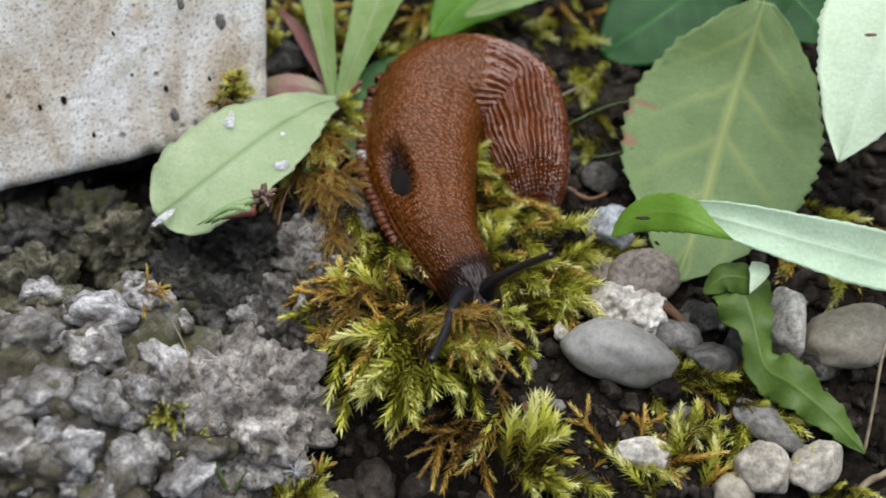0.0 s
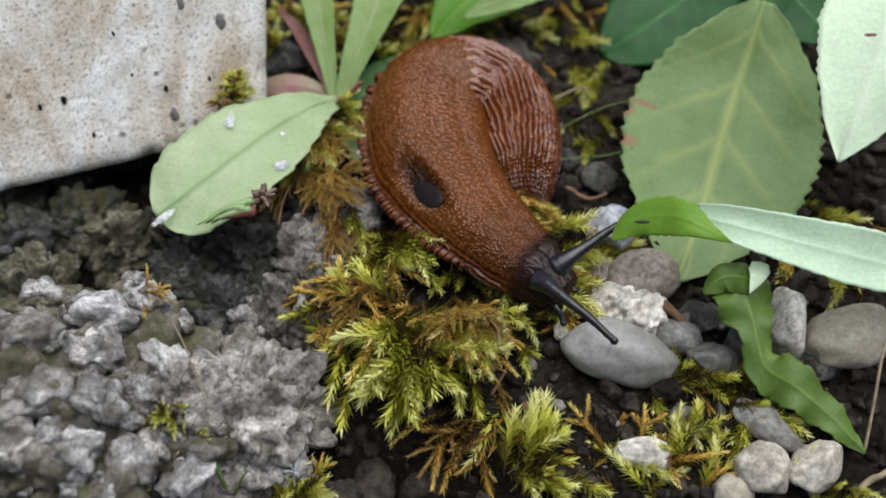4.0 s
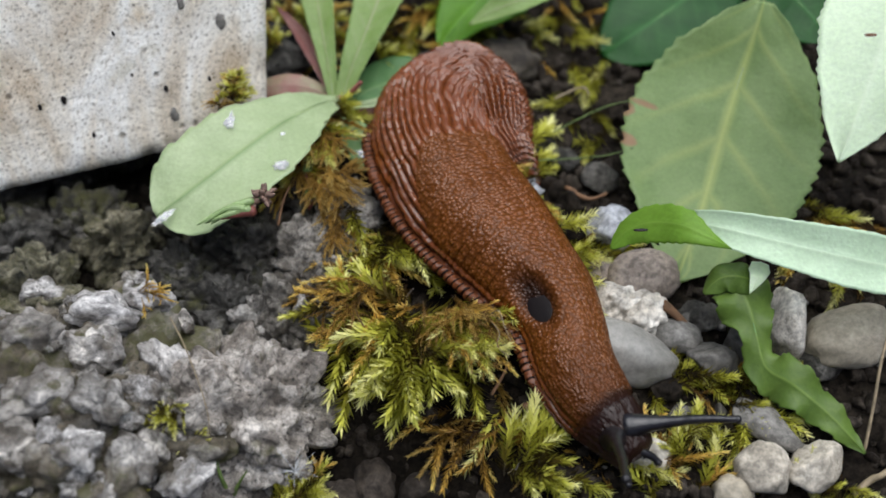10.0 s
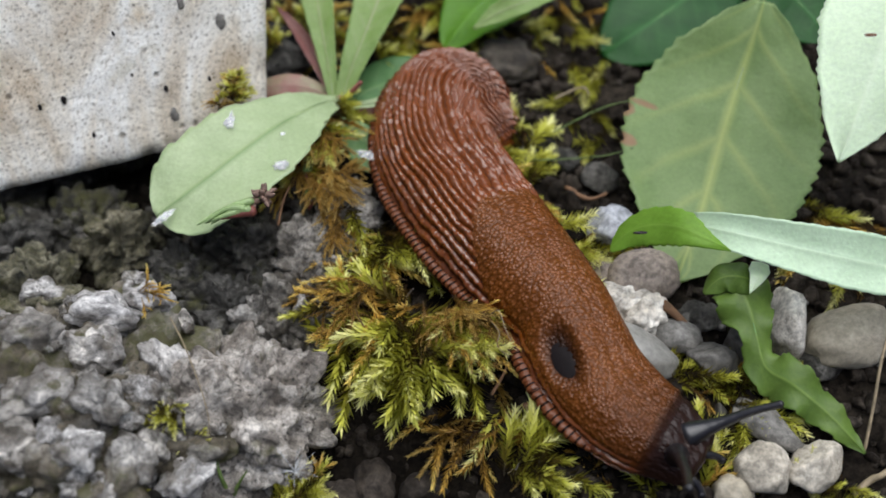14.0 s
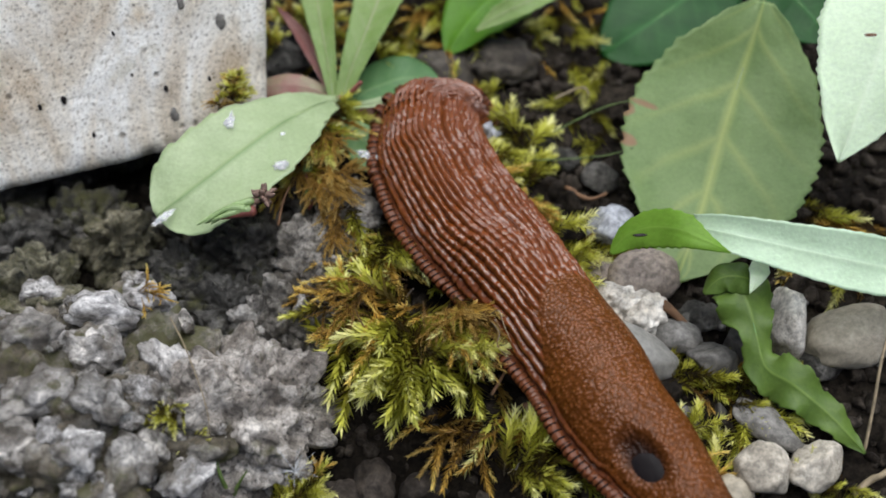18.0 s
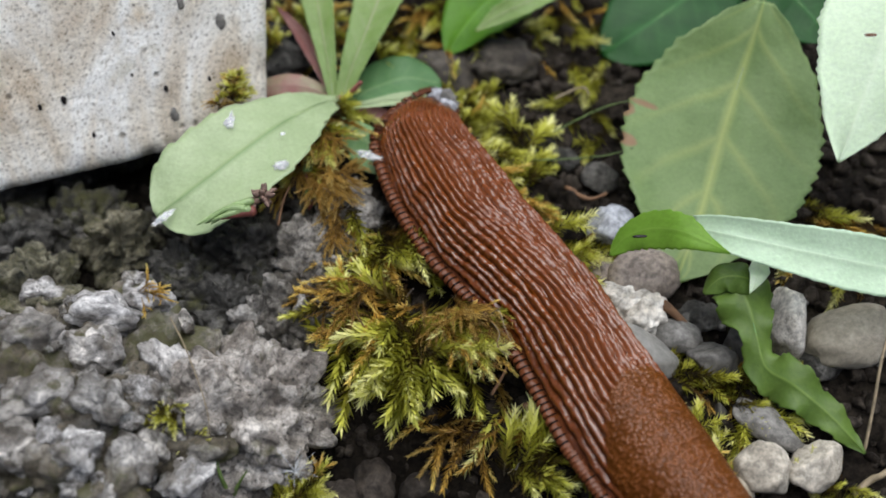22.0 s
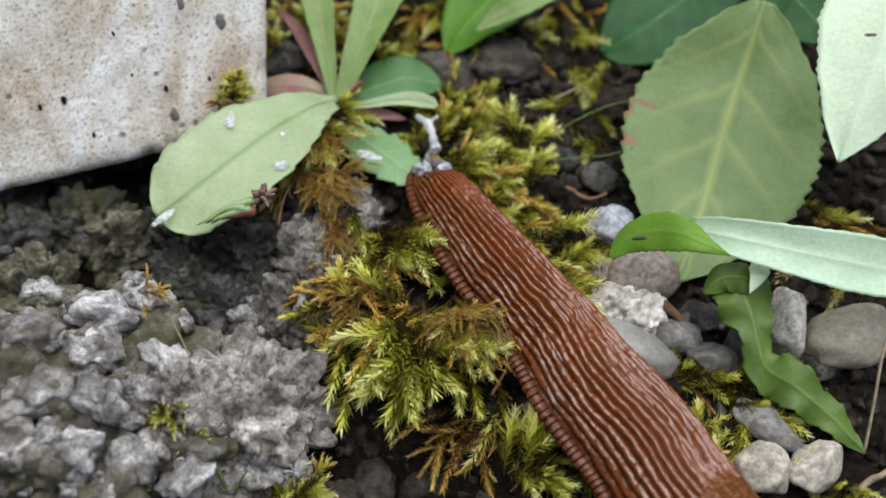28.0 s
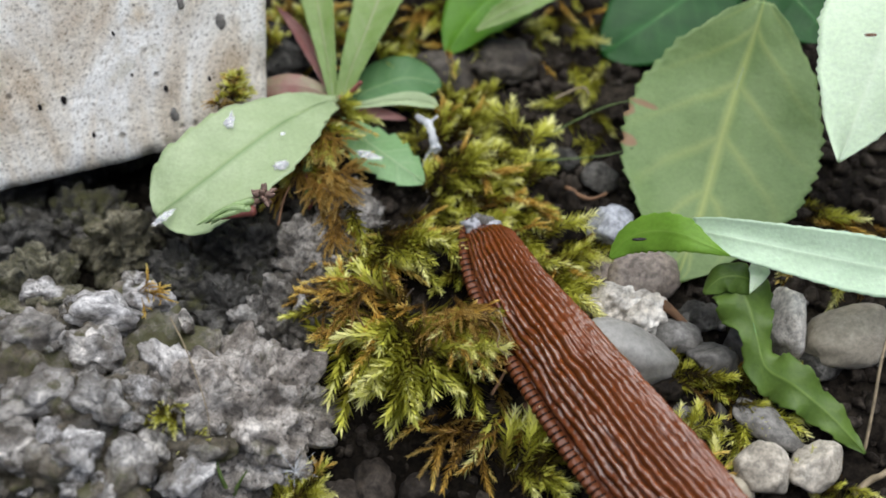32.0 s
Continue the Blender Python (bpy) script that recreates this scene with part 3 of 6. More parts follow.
# ---- concrete block ----
# stones and pores in its face: millimetres along and up, radius
STONES_IN_FACE = [(8.3, 20.1, 1.1), (16.8, 6.1, 1.0), (15.2, 24.6, 0.8), (35.8, 13.0, 0.6), (18.2, 10.9, 0.5), (39.8, 12.7, 0.45), (10.5, 10.9, 0.4), (26.9, 22.0, 0.35), (31.0, 6.0, 0.4), (24.0, 14.5, 0.3)]
def build_block():
    """A cast block that leans back, its lower edge clear of the hollow."""
    corner, other = Vector((-31.8, 21.5, 8.0)), Vector((-77.6, 5.9, 8.0))
    e = (other - corner).normalized()
    back = Vector((-e.y, e.x, 0))
    if back.y < 0:
        back = -back
    face_up = (Vector((0, 0, 1)) * 0.80 + back * 0.60).normalized()
    inward = e.cross(face_up)
    if inward.y < 0:
        inward = -inward
    bm = bmesh.new()
    uv = bm.loops.layers.uv.new("UVMap")
    long, tall, deep, nx, ny = 95.0, 70.0, 60.0, 190, 130

    def point(u, v):
        p = corner + e * (u * long) + (face_up - e * 0.24) * (v * tall)
        edge = min(u * long, v * tall)
        round_off = 1.6 * math.exp(-max(0.0, edge) / 0.9)
        chip = max(0, noise.noise(Vector((u * 24, v * 17, 1.0)))) * 2.2 * math.exp(-edge / 1.6)
        q = Vector((u * long, v * tall, 0.0))
        rough = 0.12 * noise.noise(q * 0.9) + 0.25 * noise.noise(q * 0.12) + 0.05 * noise.noise(q * 2.4)
        pit = max(0.0, 0.17 - noise.voronoi(q * 0.11 + Vector((3, 1, 0)))[0][0]) * 5.0
        sway = 1.2 * noise.noise(Vector((u * 5.0, 0, 3))) * math.exp(-v * tall / 3.0)
        return p + inward * (round_off + chip + rough + pit) + face_up * sway

    g = [[bm.verts.new(point(i / nx, (j / ny) ** 1.3)) for i in range(nx + 1)] for j in range(ny + 1)]
    for j in range(ny):
        for i in range(nx):
            f = bm.faces.new((g[j][i], g[j + 1][i], g[j + 1][i + 1], g[j][i + 1]))
            for loop, (di, dj) in zip(f.loops, ((0, 0), (0, 1), (1, 1), (1, 0))):
                loop[uv].uv = ((i + di) / nx * long, ((j + dj) / ny) ** 1.3 * tall)
    rim = [g[0][i] for i in range(nx + 1)] + [g[j][nx] for j in range(1, ny + 1)] + [g[ny][i] for i in range(nx - 1, -1, -1)] + [g[j][0] for j in range(ny - 1, 0, -1)]
    behind = [bm.verts.new(v.co + inward * deep) for v in rim]
    for k in range(len(rim)):
        n = (k + 1) % len(rim)
        f = bm.faces.new((rim[k], rim[n], behind[n], behind[k]))
        for loop, (x, y) in zip(f.loops, ((k, 0), (n, 0), (n, 60), (k, 60))):
            loop[uv].uv = (x * 0.5, y)
    bm.faces.new(behind[::-1])
    bmesh.ops.recalc_face_normals(bm, faces=bm.faces)
    ob = part("concrete_block", bm, CONCRETE)
    tagged(ob, "weathered pale grey concrete block with brown streaks", "concrete block")
    for k, (x, y, r) in enumerate(STONES_IN_FACE):
        p = point(x / long, y / tall)
        bit = part("embedded_stone", rock_mesh((r * 0.75, r * 1.25, 0.35), 120 + k, lump=0.3, level=3), GREY if r > 0.7 else PORE, ob, "grey stone cast into the face" if r > 0.7 else "dark pore")
        bit.matrix_basis = Matrix.Translation(p * MM) @ Matrix((e, face_up, -inward)).transposed().to_4x4()


build_block()


# ---- rocks ----
stone("aggregate_rock", "rough grey aggregate rock with embedded stones and moss stains", (-61.0, -36.0, -4.0), (27, 24, 16), ROCK, 3, (0, 0, -8), "rock",
      level=7, lump=0.32, size=0.42, fine=0.03, cell=7.0, cell_size=9.0, grit=0.35)


def build_lobe():
    """The sandy shoulder of the rock."""
    host = bpy.data.objects["aggregate_rock"]
    ob = part("rock_shoulder", rock_mesh((13, 11.5, 12), 31, level=6, lump=0.4, size=0.5, fine=0.05, cell=4.6, cell_size=6.0, grit=0.6), SANDY, host, "pale sandy crumbling shoulder of the rock")
    ob.matrix_parent_inverse = host.matrix_world.inverted()
    ob.location = Vector((-33.0, -31.5, -3.0)) * MM


build_lobe()

# the largest stones in the rock: place, radii, turn
LARGE_STONES = [(-43.5, -26.8, 5.6, 3.3, -40), (-52.7, -20.8, 5.2, 3.4, 10), (-53.1, -27.4, 4.6, 3.6, -20), (-62.5, -25.0, 5.0, 3.2, 15), (-45.3, -33.0, 3.6, 2.6, -30), (-59.1, -36.3, 5.0, 3.6, 40),
                (-48.7, -37.0, 4.2, 3.2, -15), (-61.3, -43.7, 4.6, 3.6, 0), (-51.8, -44.3, 4.2, 3.2, 30), (-44.1, -43.7, 3.8, 3.0, -50), (-38.5, -47.0, 4.2, 2.8, 60), (-38.4, -38.8, 3.2, 2.4, 20), (-67.0, -33.0, 4.4, 3.2, 80)]


def build_stones():
    """Pale stones that stand out of the aggregate rock, as parts of it."""
    host = bpy.data.objects["aggregate_rock"]
    shapes = []
    for k in range(6):
        bm = rock_mesh((3, 2.55, 2.5), 40 + k, lump=0.5, size=0.7, fine=0.08, level=4, flat=0.05, cell=0.7, cell_size=2.2)
        me = bpy.data.meshes.new("grain")
        for f in bm.faces:
            f.smooth = True
        for v in bm.verts:
            v.co *= MM
        bm.to_mesh(me)
        bm.free()
        me.materials.append(KNOB)
        shapes.append(me)
    rnd = random.Random(11)
    vs = host.data.vertices
    there = host.matrix_world.inverted()
    chosen = []

    def set_stone(p, n, r, wide, turn):
        chosen.append((p.copy(), r * MM))
        ob = new("grain", rnd.choice(shapes))
        ob.parent = host
        ob.matrix_basis = Matrix.Translation(p - n * r * MM * 0.35) @ pose(0, 0, 0, rnd.uniform(-25, 25), rnd.uniform(-25, 25), turn) @ Matrix.Diagonal((r / 3, wide / 2.6, wide / 2.6, 1))

    for x, y, r, wide, turn in LARGE_STONES:
        q = there @ (Vector((x, y, 14)) * MM)
        near = min((v for v in vs if v.co.z > 0), key=lambda v: (v.co.x - q.x) ** 2 + (v.co.y - q.y) ** 2 - v.co.z * 0.002)
        set_stone(near.co, Vector((0, 0, 1)), r, wide, turn)
    for _ in range(12000):
        v = vs[rnd.randrange(len(vs))]
        if v.co.z < -0.002 or len(chosen) > 270:
            continue
        r = rnd.choice((0.8, 1.0, 1.3, 1.6, 2.0, 2.4, 3.0))
        if any((v.co - q).length < (r * MM + s) * 0.72 for q, s in chosen):
            continue
        set_stone(v.co, v.normal, r * rnd.uniform(0.9, 1.4), r, rnd.uniform(0, 360))


build_stones()

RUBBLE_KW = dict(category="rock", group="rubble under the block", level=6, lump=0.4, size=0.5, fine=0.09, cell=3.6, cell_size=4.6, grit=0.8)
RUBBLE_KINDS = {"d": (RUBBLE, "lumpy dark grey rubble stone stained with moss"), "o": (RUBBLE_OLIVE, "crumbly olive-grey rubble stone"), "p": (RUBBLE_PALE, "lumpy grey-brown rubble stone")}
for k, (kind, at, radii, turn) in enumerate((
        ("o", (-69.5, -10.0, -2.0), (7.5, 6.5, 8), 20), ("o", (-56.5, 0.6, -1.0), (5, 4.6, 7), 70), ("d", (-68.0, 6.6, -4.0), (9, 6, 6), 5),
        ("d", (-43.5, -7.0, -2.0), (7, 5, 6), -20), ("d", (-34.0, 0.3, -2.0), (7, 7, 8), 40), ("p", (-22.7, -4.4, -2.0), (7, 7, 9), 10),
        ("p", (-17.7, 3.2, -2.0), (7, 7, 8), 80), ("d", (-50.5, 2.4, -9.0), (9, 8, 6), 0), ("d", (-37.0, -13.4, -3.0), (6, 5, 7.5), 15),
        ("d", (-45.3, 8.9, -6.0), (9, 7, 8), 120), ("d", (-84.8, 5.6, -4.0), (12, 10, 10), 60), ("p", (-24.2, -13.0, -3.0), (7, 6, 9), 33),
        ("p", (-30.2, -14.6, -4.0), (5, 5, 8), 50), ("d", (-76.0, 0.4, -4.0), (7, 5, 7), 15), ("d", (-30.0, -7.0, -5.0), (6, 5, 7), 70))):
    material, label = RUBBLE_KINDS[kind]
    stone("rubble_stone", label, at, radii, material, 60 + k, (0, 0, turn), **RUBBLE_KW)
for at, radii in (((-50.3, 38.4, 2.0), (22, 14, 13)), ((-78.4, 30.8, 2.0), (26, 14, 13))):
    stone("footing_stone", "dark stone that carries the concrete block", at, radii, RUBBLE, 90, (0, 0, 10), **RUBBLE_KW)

# ---- pebbles ----
GR = "pebbles beside the moss"
stone("pebble", "smooth grey-brown oval pebble on dark soil", (34.0, -8.0, 3.0), (6.2, 5.2, 4.2), BROWNISH, 1, (0, 0, 10), group=GR, lump=0.1, fine=0.01)
stone("pebble", "large smooth pale grey bean-shaped pebble", (28.6, -23.0, 3.4), (9.2, 5.4, 4.8), PALE, 8, (0, 10, -14), group=GR, lump=0.16, size=0.9, fine=0.006)
stone("pebble", "angular blue-grey stone chip", (29.4, 2.2, 3.0), (5.2, 4.6, 4.2), BLUISH, 5, (10, 20, 30), group=GR, lump=0.2, flat=0.2, fine=0.02)
stone("chalky_stone", "rough whitish crumbly stone", (28.2, -13.7, 3.0), (4.4, 3.6, 3.4), WHITE, 6, (0, 0, 0), group=GR, level=5, lump=0.35, size=0.5, fine=0.06)
stone("chalky_stone", "rough whitish crumbly stone", (33.2, -15.4, 3.0), (4.4, 3.4, 3.6), WHITE, 7, (0, 0, 60), group=GR, level=5, lump=0.35, size=0.5, fine=0.06)
stone("pebble", "small brownish round pebble", (27.0, -6.6, 2.0), (2.6, 2.6, 2.6), BROWNISH, 9, group=GR, lump=0.15)
stone("pebble", "large flat grey-brown pebble in shade", (66.2, -19.8, 3.0), (7.7, 5.3, 4.2), OLIVE_STONE, 12, (0, -14, 12), group=GR, lump=0.12, fine=0.01)
stone("pebble", "tall pale grey angular stone", (55.9, -18.1, 4.0), (3.6, 6.2, 5.2), WHITE, 13, (20, 0, 12), group=GR, lump=0.2, flat=0.2, fine=0.015)
stone("pebble", "rounded beige-grey pebble on dark soil", (47.9, -43.0, 3.0), (4.4, 4.3, 3.8), BEIGE, 14, group=GR, lump=0.14, flat=0.1, fine=0.01)
stone("pebble", "angular beige stone chip", (55.9, -42.1, 3.0), (5.0, 3.9, 3.4), BEIGE, 15, (0, 0, 30), group=GR, lump=0.2, flat=0.34, fine=0.02)
stone("pebble", "dull grey flat pebble", (38.3, -19.0, 2.0), (4.2, 2.9, 2.4), GREY, 16, (0, 0, -20), group=GR, lump=0.15)
stone("pebble", "dark grey angular stone", (43.5, -23.8, 2.0), (4.6, 3.6, 3.6), GREY, 17, (0, 20, 0), group=GR, lump=0.2, flat=0.22, fine=0.02)
stone("pebble", "grey angular stone chip", (47.9, -20.8, 3.0), (2.6, 3.6, 3.4), GREY, 18, group=GR, lump=0.2, flat=0.2)
stone("pebble", "layered olive-brown flat stone lying aslant", (50.4, -35.3, 2.0), (6.8, 2.8, 2.2), GREY, 19, (10, 10, -32), group=GR, lump=0.2, flat=0.2, fine=0.04)
stone("pebble", "beige stone half hidden in moss", (30.6, -39.9, 2.0), (4.4, 2.6, 2.6), WHITE, 21, (0, 0, -10), group=GR, lump=0.2, flat=0.2)
stone("pebble", "dark brown-grey pebble under the moss", (-10.8, -40.8, -8.0), (3.2, 4.6, 3.2), DAMP, 22, group=GR, lump=0.25, fine=0.07)
stone("pebble", "dark brown-grey pebble under the moss", (-3.7, -42.3, -8.0), (4.2, 3.6, 3.2), DAMP, 23, group=GR, lump=0.3, flat=0.2, fine=0.1)
stone("pebble", "dark brown-grey pebble under the moss", (-16.1, -43.2, -8.0), (3.4, 3.0, 3.0), DAMP, 24, group=GR, lump=0.3, fine=0.1)
stone("pebble", "grey-brown stone beside the moss", (22.8, 2.8, 1.0), (3.0, 3.2, 2.8), CLOD, 25, group=GR, lump=0.2, flat=0.15, fine=0.03)
stone("pebble", "dark stone on the soil", (28.9, 15.4, 1.0), (3.4, 3.4, 2.6), RUBBLE, 26, group=GR, lump=0.2, flat=0.15, fine=0.03)
stone("pebble", "dark stone on the soil", (22.7, 19.5, 1.0), (3.0, 2.6, 2.4), RUBBLE, 27, group=GR, lump=0.2, flat=0.15, fine=0.03)
stone("pebble", "rounded grey pebble half hidden in moss", (43.0, -46.2, 1.5), (3.0, 3.0, 2.8), OLIVE_STONE, 28, group=GR, lump=0.15)
stone("pebble", "small pale stone chip", (19.2, -18.6, 2.6), (1.2, 1.7, 1.2), BEIGE, 29, group=GR, lump=0.2, flat=0.2)
stone("pebble", "dark grey stone chip", (17.5, -43.7, 1.0), (2.6, 2.8, 2.4), CLOD, 30, group=GR, lump=0.2, flat=0.2)
stone("pebble", "flat grey-brown stone behind the weed", (1.2, 41.8, 2.0), (7.5, 6.0, 3.0), LAYERED, 31, (0, 10, -20), group=GR, lump=0.15, flat=0.2, fine=0.02)
stone("pebble", "crumbly grey-brown stone behind the weed", (11.9, 44.3, 2.0), (7.5, 5.5, 4.0), LAYERED, 32, group=GR, lump=0.3, fine=0.06)
stone("pebble", "dark slate chip among the pebbles", (43.0, -14.6, 1.0), (4.2, 3.0, 2.0), RUBBLE, 33, group=GR, lump=0.2, flat=0.2)
stone("pebble", "dark slate chip among the pebbles", (60.5, -22.7, 0.0), (5.0, 3.6, 2.4), RUBBLE, 34, group=GR, lump=0.2, flat=0.2)
stone("pebble", "small brown pebble among the moss", (35.6, -28.4, 1.0), (2.6, 2.0, 2.0), CLOD, 35, group=GR, lump=0.2)
stone("pebble", "small grey pebble in the soil", (37.9, -32.9, 0.0), (2.4, 2.2, 2.0), GREY, 36, group=GR, lump=0.2)
stone("pebble", "small dark pebble in the soil", (18.7, 23.8, 1.0), (2.8, 2.4, 2.2), RUBBLE, 37, group=GR, lump=0.2)


# ---- leaves ----
RIB = plain_mat("pale_midrib", (0.33, 0.43, 0.18), 0.45)
GREEN_RIB = plain_mat("green_midrib", (0.13, 0.25, 0.06), 0.45)
PALE_RIB = plain_mat("white_midrib", (0.55, 0.66, 0.48), 0.4)
RED_RIB = plain_mat("red_midrib", (0.3, 0.1, 0.08), 0.45)
OVAL = [(0, 0.06), (0.08, 0.3), (0.25, 0.75), (0.45, 0.98), (0.6, 1.0), (0.8, 0.8), (0.92, 0.48), (0.98, 0.2), (1, 0.03)]
SPOON = [(0, 0.14), (0.12, 0.28), (0.3, 0.62), (0.5, 0.9), (0.68, 1.0), (0.84, 0.93), (0.93, 0.72), (0.98, 0.42), (1, 0.1)]
STRAP = [(0, 0.25), (0.2, 0.42), (0.5, 0.72), (0.8, 1.0), (0.95, 0.7), (1, 0.1)]
POINT = [(0, 0.1), (0.15, 0.55), (0.4, 1.0), (0.65, 0.86), (0.88, 0.4), (1, 0.02)]


def rib(spine, r0, parent, material, label=""):
    """The midrib: a thin tapered rod on the leaf's underside and top, along its spine."""
    return part("midrib", tube(spine, r0, r0 * 0.3, n=30, sides=6), material, parent, label)


def build_weed():
    c = (-19.6, 29.7, 5.0)
    weed = tagged(empty("weed_rosette", c), "low weed with pale green and reddish toothed leaves", "weed")
    cv = Vector(c)

    def leaf(spine, left, right, widths, material, label="", **kw):
        ob = part("leaf", blade(spine, left, right, widths, **kw), material, weed, label)
        ob.matrix_parent_inverse = Matrix.Translation(-cv * MM)
        rib([Vector(p) for p in spine[:-1]] + [Vector(spine[-1]).lerp(Vector(spine[-2]), 0.3)], 0.24, ob, RED_RIB if material in (WEED_RED, WEED_PINK) else RIB)
        return ob
    leaf([(-18.6, 27.6, 9.0), (-24.3, 20.0, 14.0), (-32.6, 8.6, 17.0), (-40.0, 1.2, 16.0), (-46.9, -3.2, 13.5)], (-41.8, 14.0, 17.0), (-27.9, 0.2, 15.0), SPOON, WEED,
         "broad pale green wet leaf", nu=18, nv=60, fold=0.10, bend=-0.18, teeth=9, bite=0.07, wave=0.03, thick=0.35)
    leaf([(-20.3, 29.0, 7.0), (-21.6, 35.3, 11.0), (-23.4, 44.4, 14.0), (-25.8, 58.0, 15.0)], (-27.2, 47.6, 14.0), (-20.0, 47.9, 14.0), STRAP, WEED_UP, "upright pale green leaf", fold=0.25, teeth=8, bite=0.06)
    leaf([(-19.0, 28.7, 7.0), (-16.8, 34.5, 11.0), (-13.8, 42.8, 14.0), (-10.4, 56.3, 15.0)], (-18.6, 47.6, 14.0), (-8.4, 46.3, 14.0), STRAP, WEED_UP, "upright pale green leaf with a pink rib", fold=0.22, teeth=8, bite=0.06)
    leaf([(-20.2, 29.3, 6.0), (-24.0, 37.4, 9.0), (-28.0, 44.7, 10.0), (-33.0, 52.2, 10.0)], (-29.8, 46.3, 10.0), (-27.2, 47.9, 10.0), POINT, WEED_RED, "narrow red leaf", fold=0.3)
    leaf([(-19.6, 29.9, 6.0), (-24.8, 31.2, 8.0), (-29.9, 31.1, 9.0), (-35.9, 30.9, 8.0)], (-30.0, 29.5, 7.0), (-29.7, 34.0, 9.0), OVAL, WEED_PINK, "red and green leaf", fold=0.1, bend=-0.2)
    leaf([(-18.3, 29.7, 5.0), (-13.3, 33.2, 6.0), (-6.9, 35.9, 6.0), (-0.2, 36.4, 4.0)], (-9.3, 42.1, 6.0), (-8.4, 30.2, 5.0), OVAL, WEED_DARK, "dark green leaf", fold=0.08, teeth=6, bite=0.08)
    leaf([(-18.8, 28.2, 6.0), (-13.1, 28.4, 7.0), (-6.8, 29.5, 7.0), (-0.9, 30.0, 5.0)], (-8.9, 30.7, 7.0), (-8.7, 27.6, 6.0), STRAP, WEED, "pale leaf stalk", fold=0.3)
    leaf([(-17.3, 28.9, 4.0), (-12.6, 28.0, 5.0), (-6.8, 27.2, 4.0)], (-11.1, 29.1, 5.0), (-10.8, 26.9, 4.0), POINT, WEED_RED, "short red leaf")
    leaf([(-19.6, 26.3, 6.0), (-15.0, 21.6, 5.0), (-9.6, 15.9, 6.0), (-3.3, 10.8, 5.0)], (-13.4, 13.8, 5.0), (-7.9, 22.5, 6.0), OVAL, WEED_MID, "toothed green leaf", fold=0.1, teeth=6, bite=0.22)
    for pts, r in (([(-20.7, 33.3, 0.0), (-19.8, 31.0, 4.0), (-19.0, 28.6, 8.0)], 1.4), ([(-19.3, 31.0, 4.0), (-17.0, 29.3, 9.0), (-14.9, 29.2, 12.0)], 0.7)):
        s = part("stalk", tube(pts, r, r * 0.6), RED_RIB, weed, "reddish stalk")
        s.matrix_parent_inverse = Matrix.Translation(-cv * MM)


build_weed()


def single_leaf(name, label, foot, spine, left, right, widths, material, **kw):
    ob = tagged(empty(name, spine[0]), label, "leaf")
    inv = Matrix.Translation(-Vector(spine[0]) * MM)
    part("leaf_blade", blade(spine, left, right, widths, **kw), material, ob).matrix_parent_inverse = inv
    if name == "leaf_scrap":
        return ob
    rib([Vector(p) for p in spine[:-1]] + [Vector(spine[-1]).lerp(Vector(spine[-2]), 0.12)], 0.2, ob, GREEN_RIB if material in (OLIVE, FRESH, GLOSSY) else PALE_RIB if material in (BRIGHT, PALEST) else RIB).matrix_parent_inverse = inv
    return ob


single_leaf("broad_leaf", "large dull green oval leaf with yellow midrib", None,
            [(58.1, 39.5, 22.0), (54.9, 31.1, 15.0), (50.5, 20.0, 9.0), (45.2, 5.0, 5.0), (39.5, -8.4, 2.0)], (31.9, 17.3, 9.0), (67.9, 16.4, 10.0),
            [(0, 0.1), (0.06, 0.36), (0.2, 0.74), (0.38, 0.97), (0.52, 1.0), (0.68, 0.88), (0.84, 0.54), (0.95, 0.24), (1, 0.03)], BROAD, nu=24, nv=80, teeth=20, bite=0.06, bend=-0.12, thick=0.5)
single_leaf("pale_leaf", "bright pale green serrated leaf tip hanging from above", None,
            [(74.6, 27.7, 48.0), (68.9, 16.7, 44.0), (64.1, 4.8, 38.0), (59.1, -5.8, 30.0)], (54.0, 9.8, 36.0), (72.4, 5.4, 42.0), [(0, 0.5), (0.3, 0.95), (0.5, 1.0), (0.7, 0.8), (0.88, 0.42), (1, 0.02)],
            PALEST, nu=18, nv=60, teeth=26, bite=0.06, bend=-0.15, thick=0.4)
single_leaf("dark_leaf", "glossy dark green leaf behind the broad leaf", None,
            [(61.9, 68.5, 8.0), (48.5, 56.2, 8.0), (38.9, 49.3, 6.0), (31.7, 45.5, 3.0)], (35.1, 59.6, 8.0), (50.2, 44.7, 5.0), OVAL, GLOSSY, fold=0.12, bend=-0.15)
single_leaf("dark_leaf", "dull dark green leaf behind the broad leaf", None,
            [(59.1, 55.1, 20.0), (66.4, 48.5, 16.0), (73.4, 40.3, 12.0)], (63.0, 41.9, 12.0), (77.6, 50.1, 16.0), OVAL, GLOSSY, bend=-0.1)
TOP_LEAF = single_leaf("hanging_leaf", "fresh green leaf hanging at the back", None,
                       [(22.2, 62.2, 13.0), (13.5, 55.7, 12.0), (6.3, 50.9, 9.0), (0.4, 44.2, 4.0)], (1.8, 58.4, 9.0), (15.6, 47.6, 9.0), POINT, FRESH, fold=0.1, bend=-0.2, teeth=14, bite=0.05)


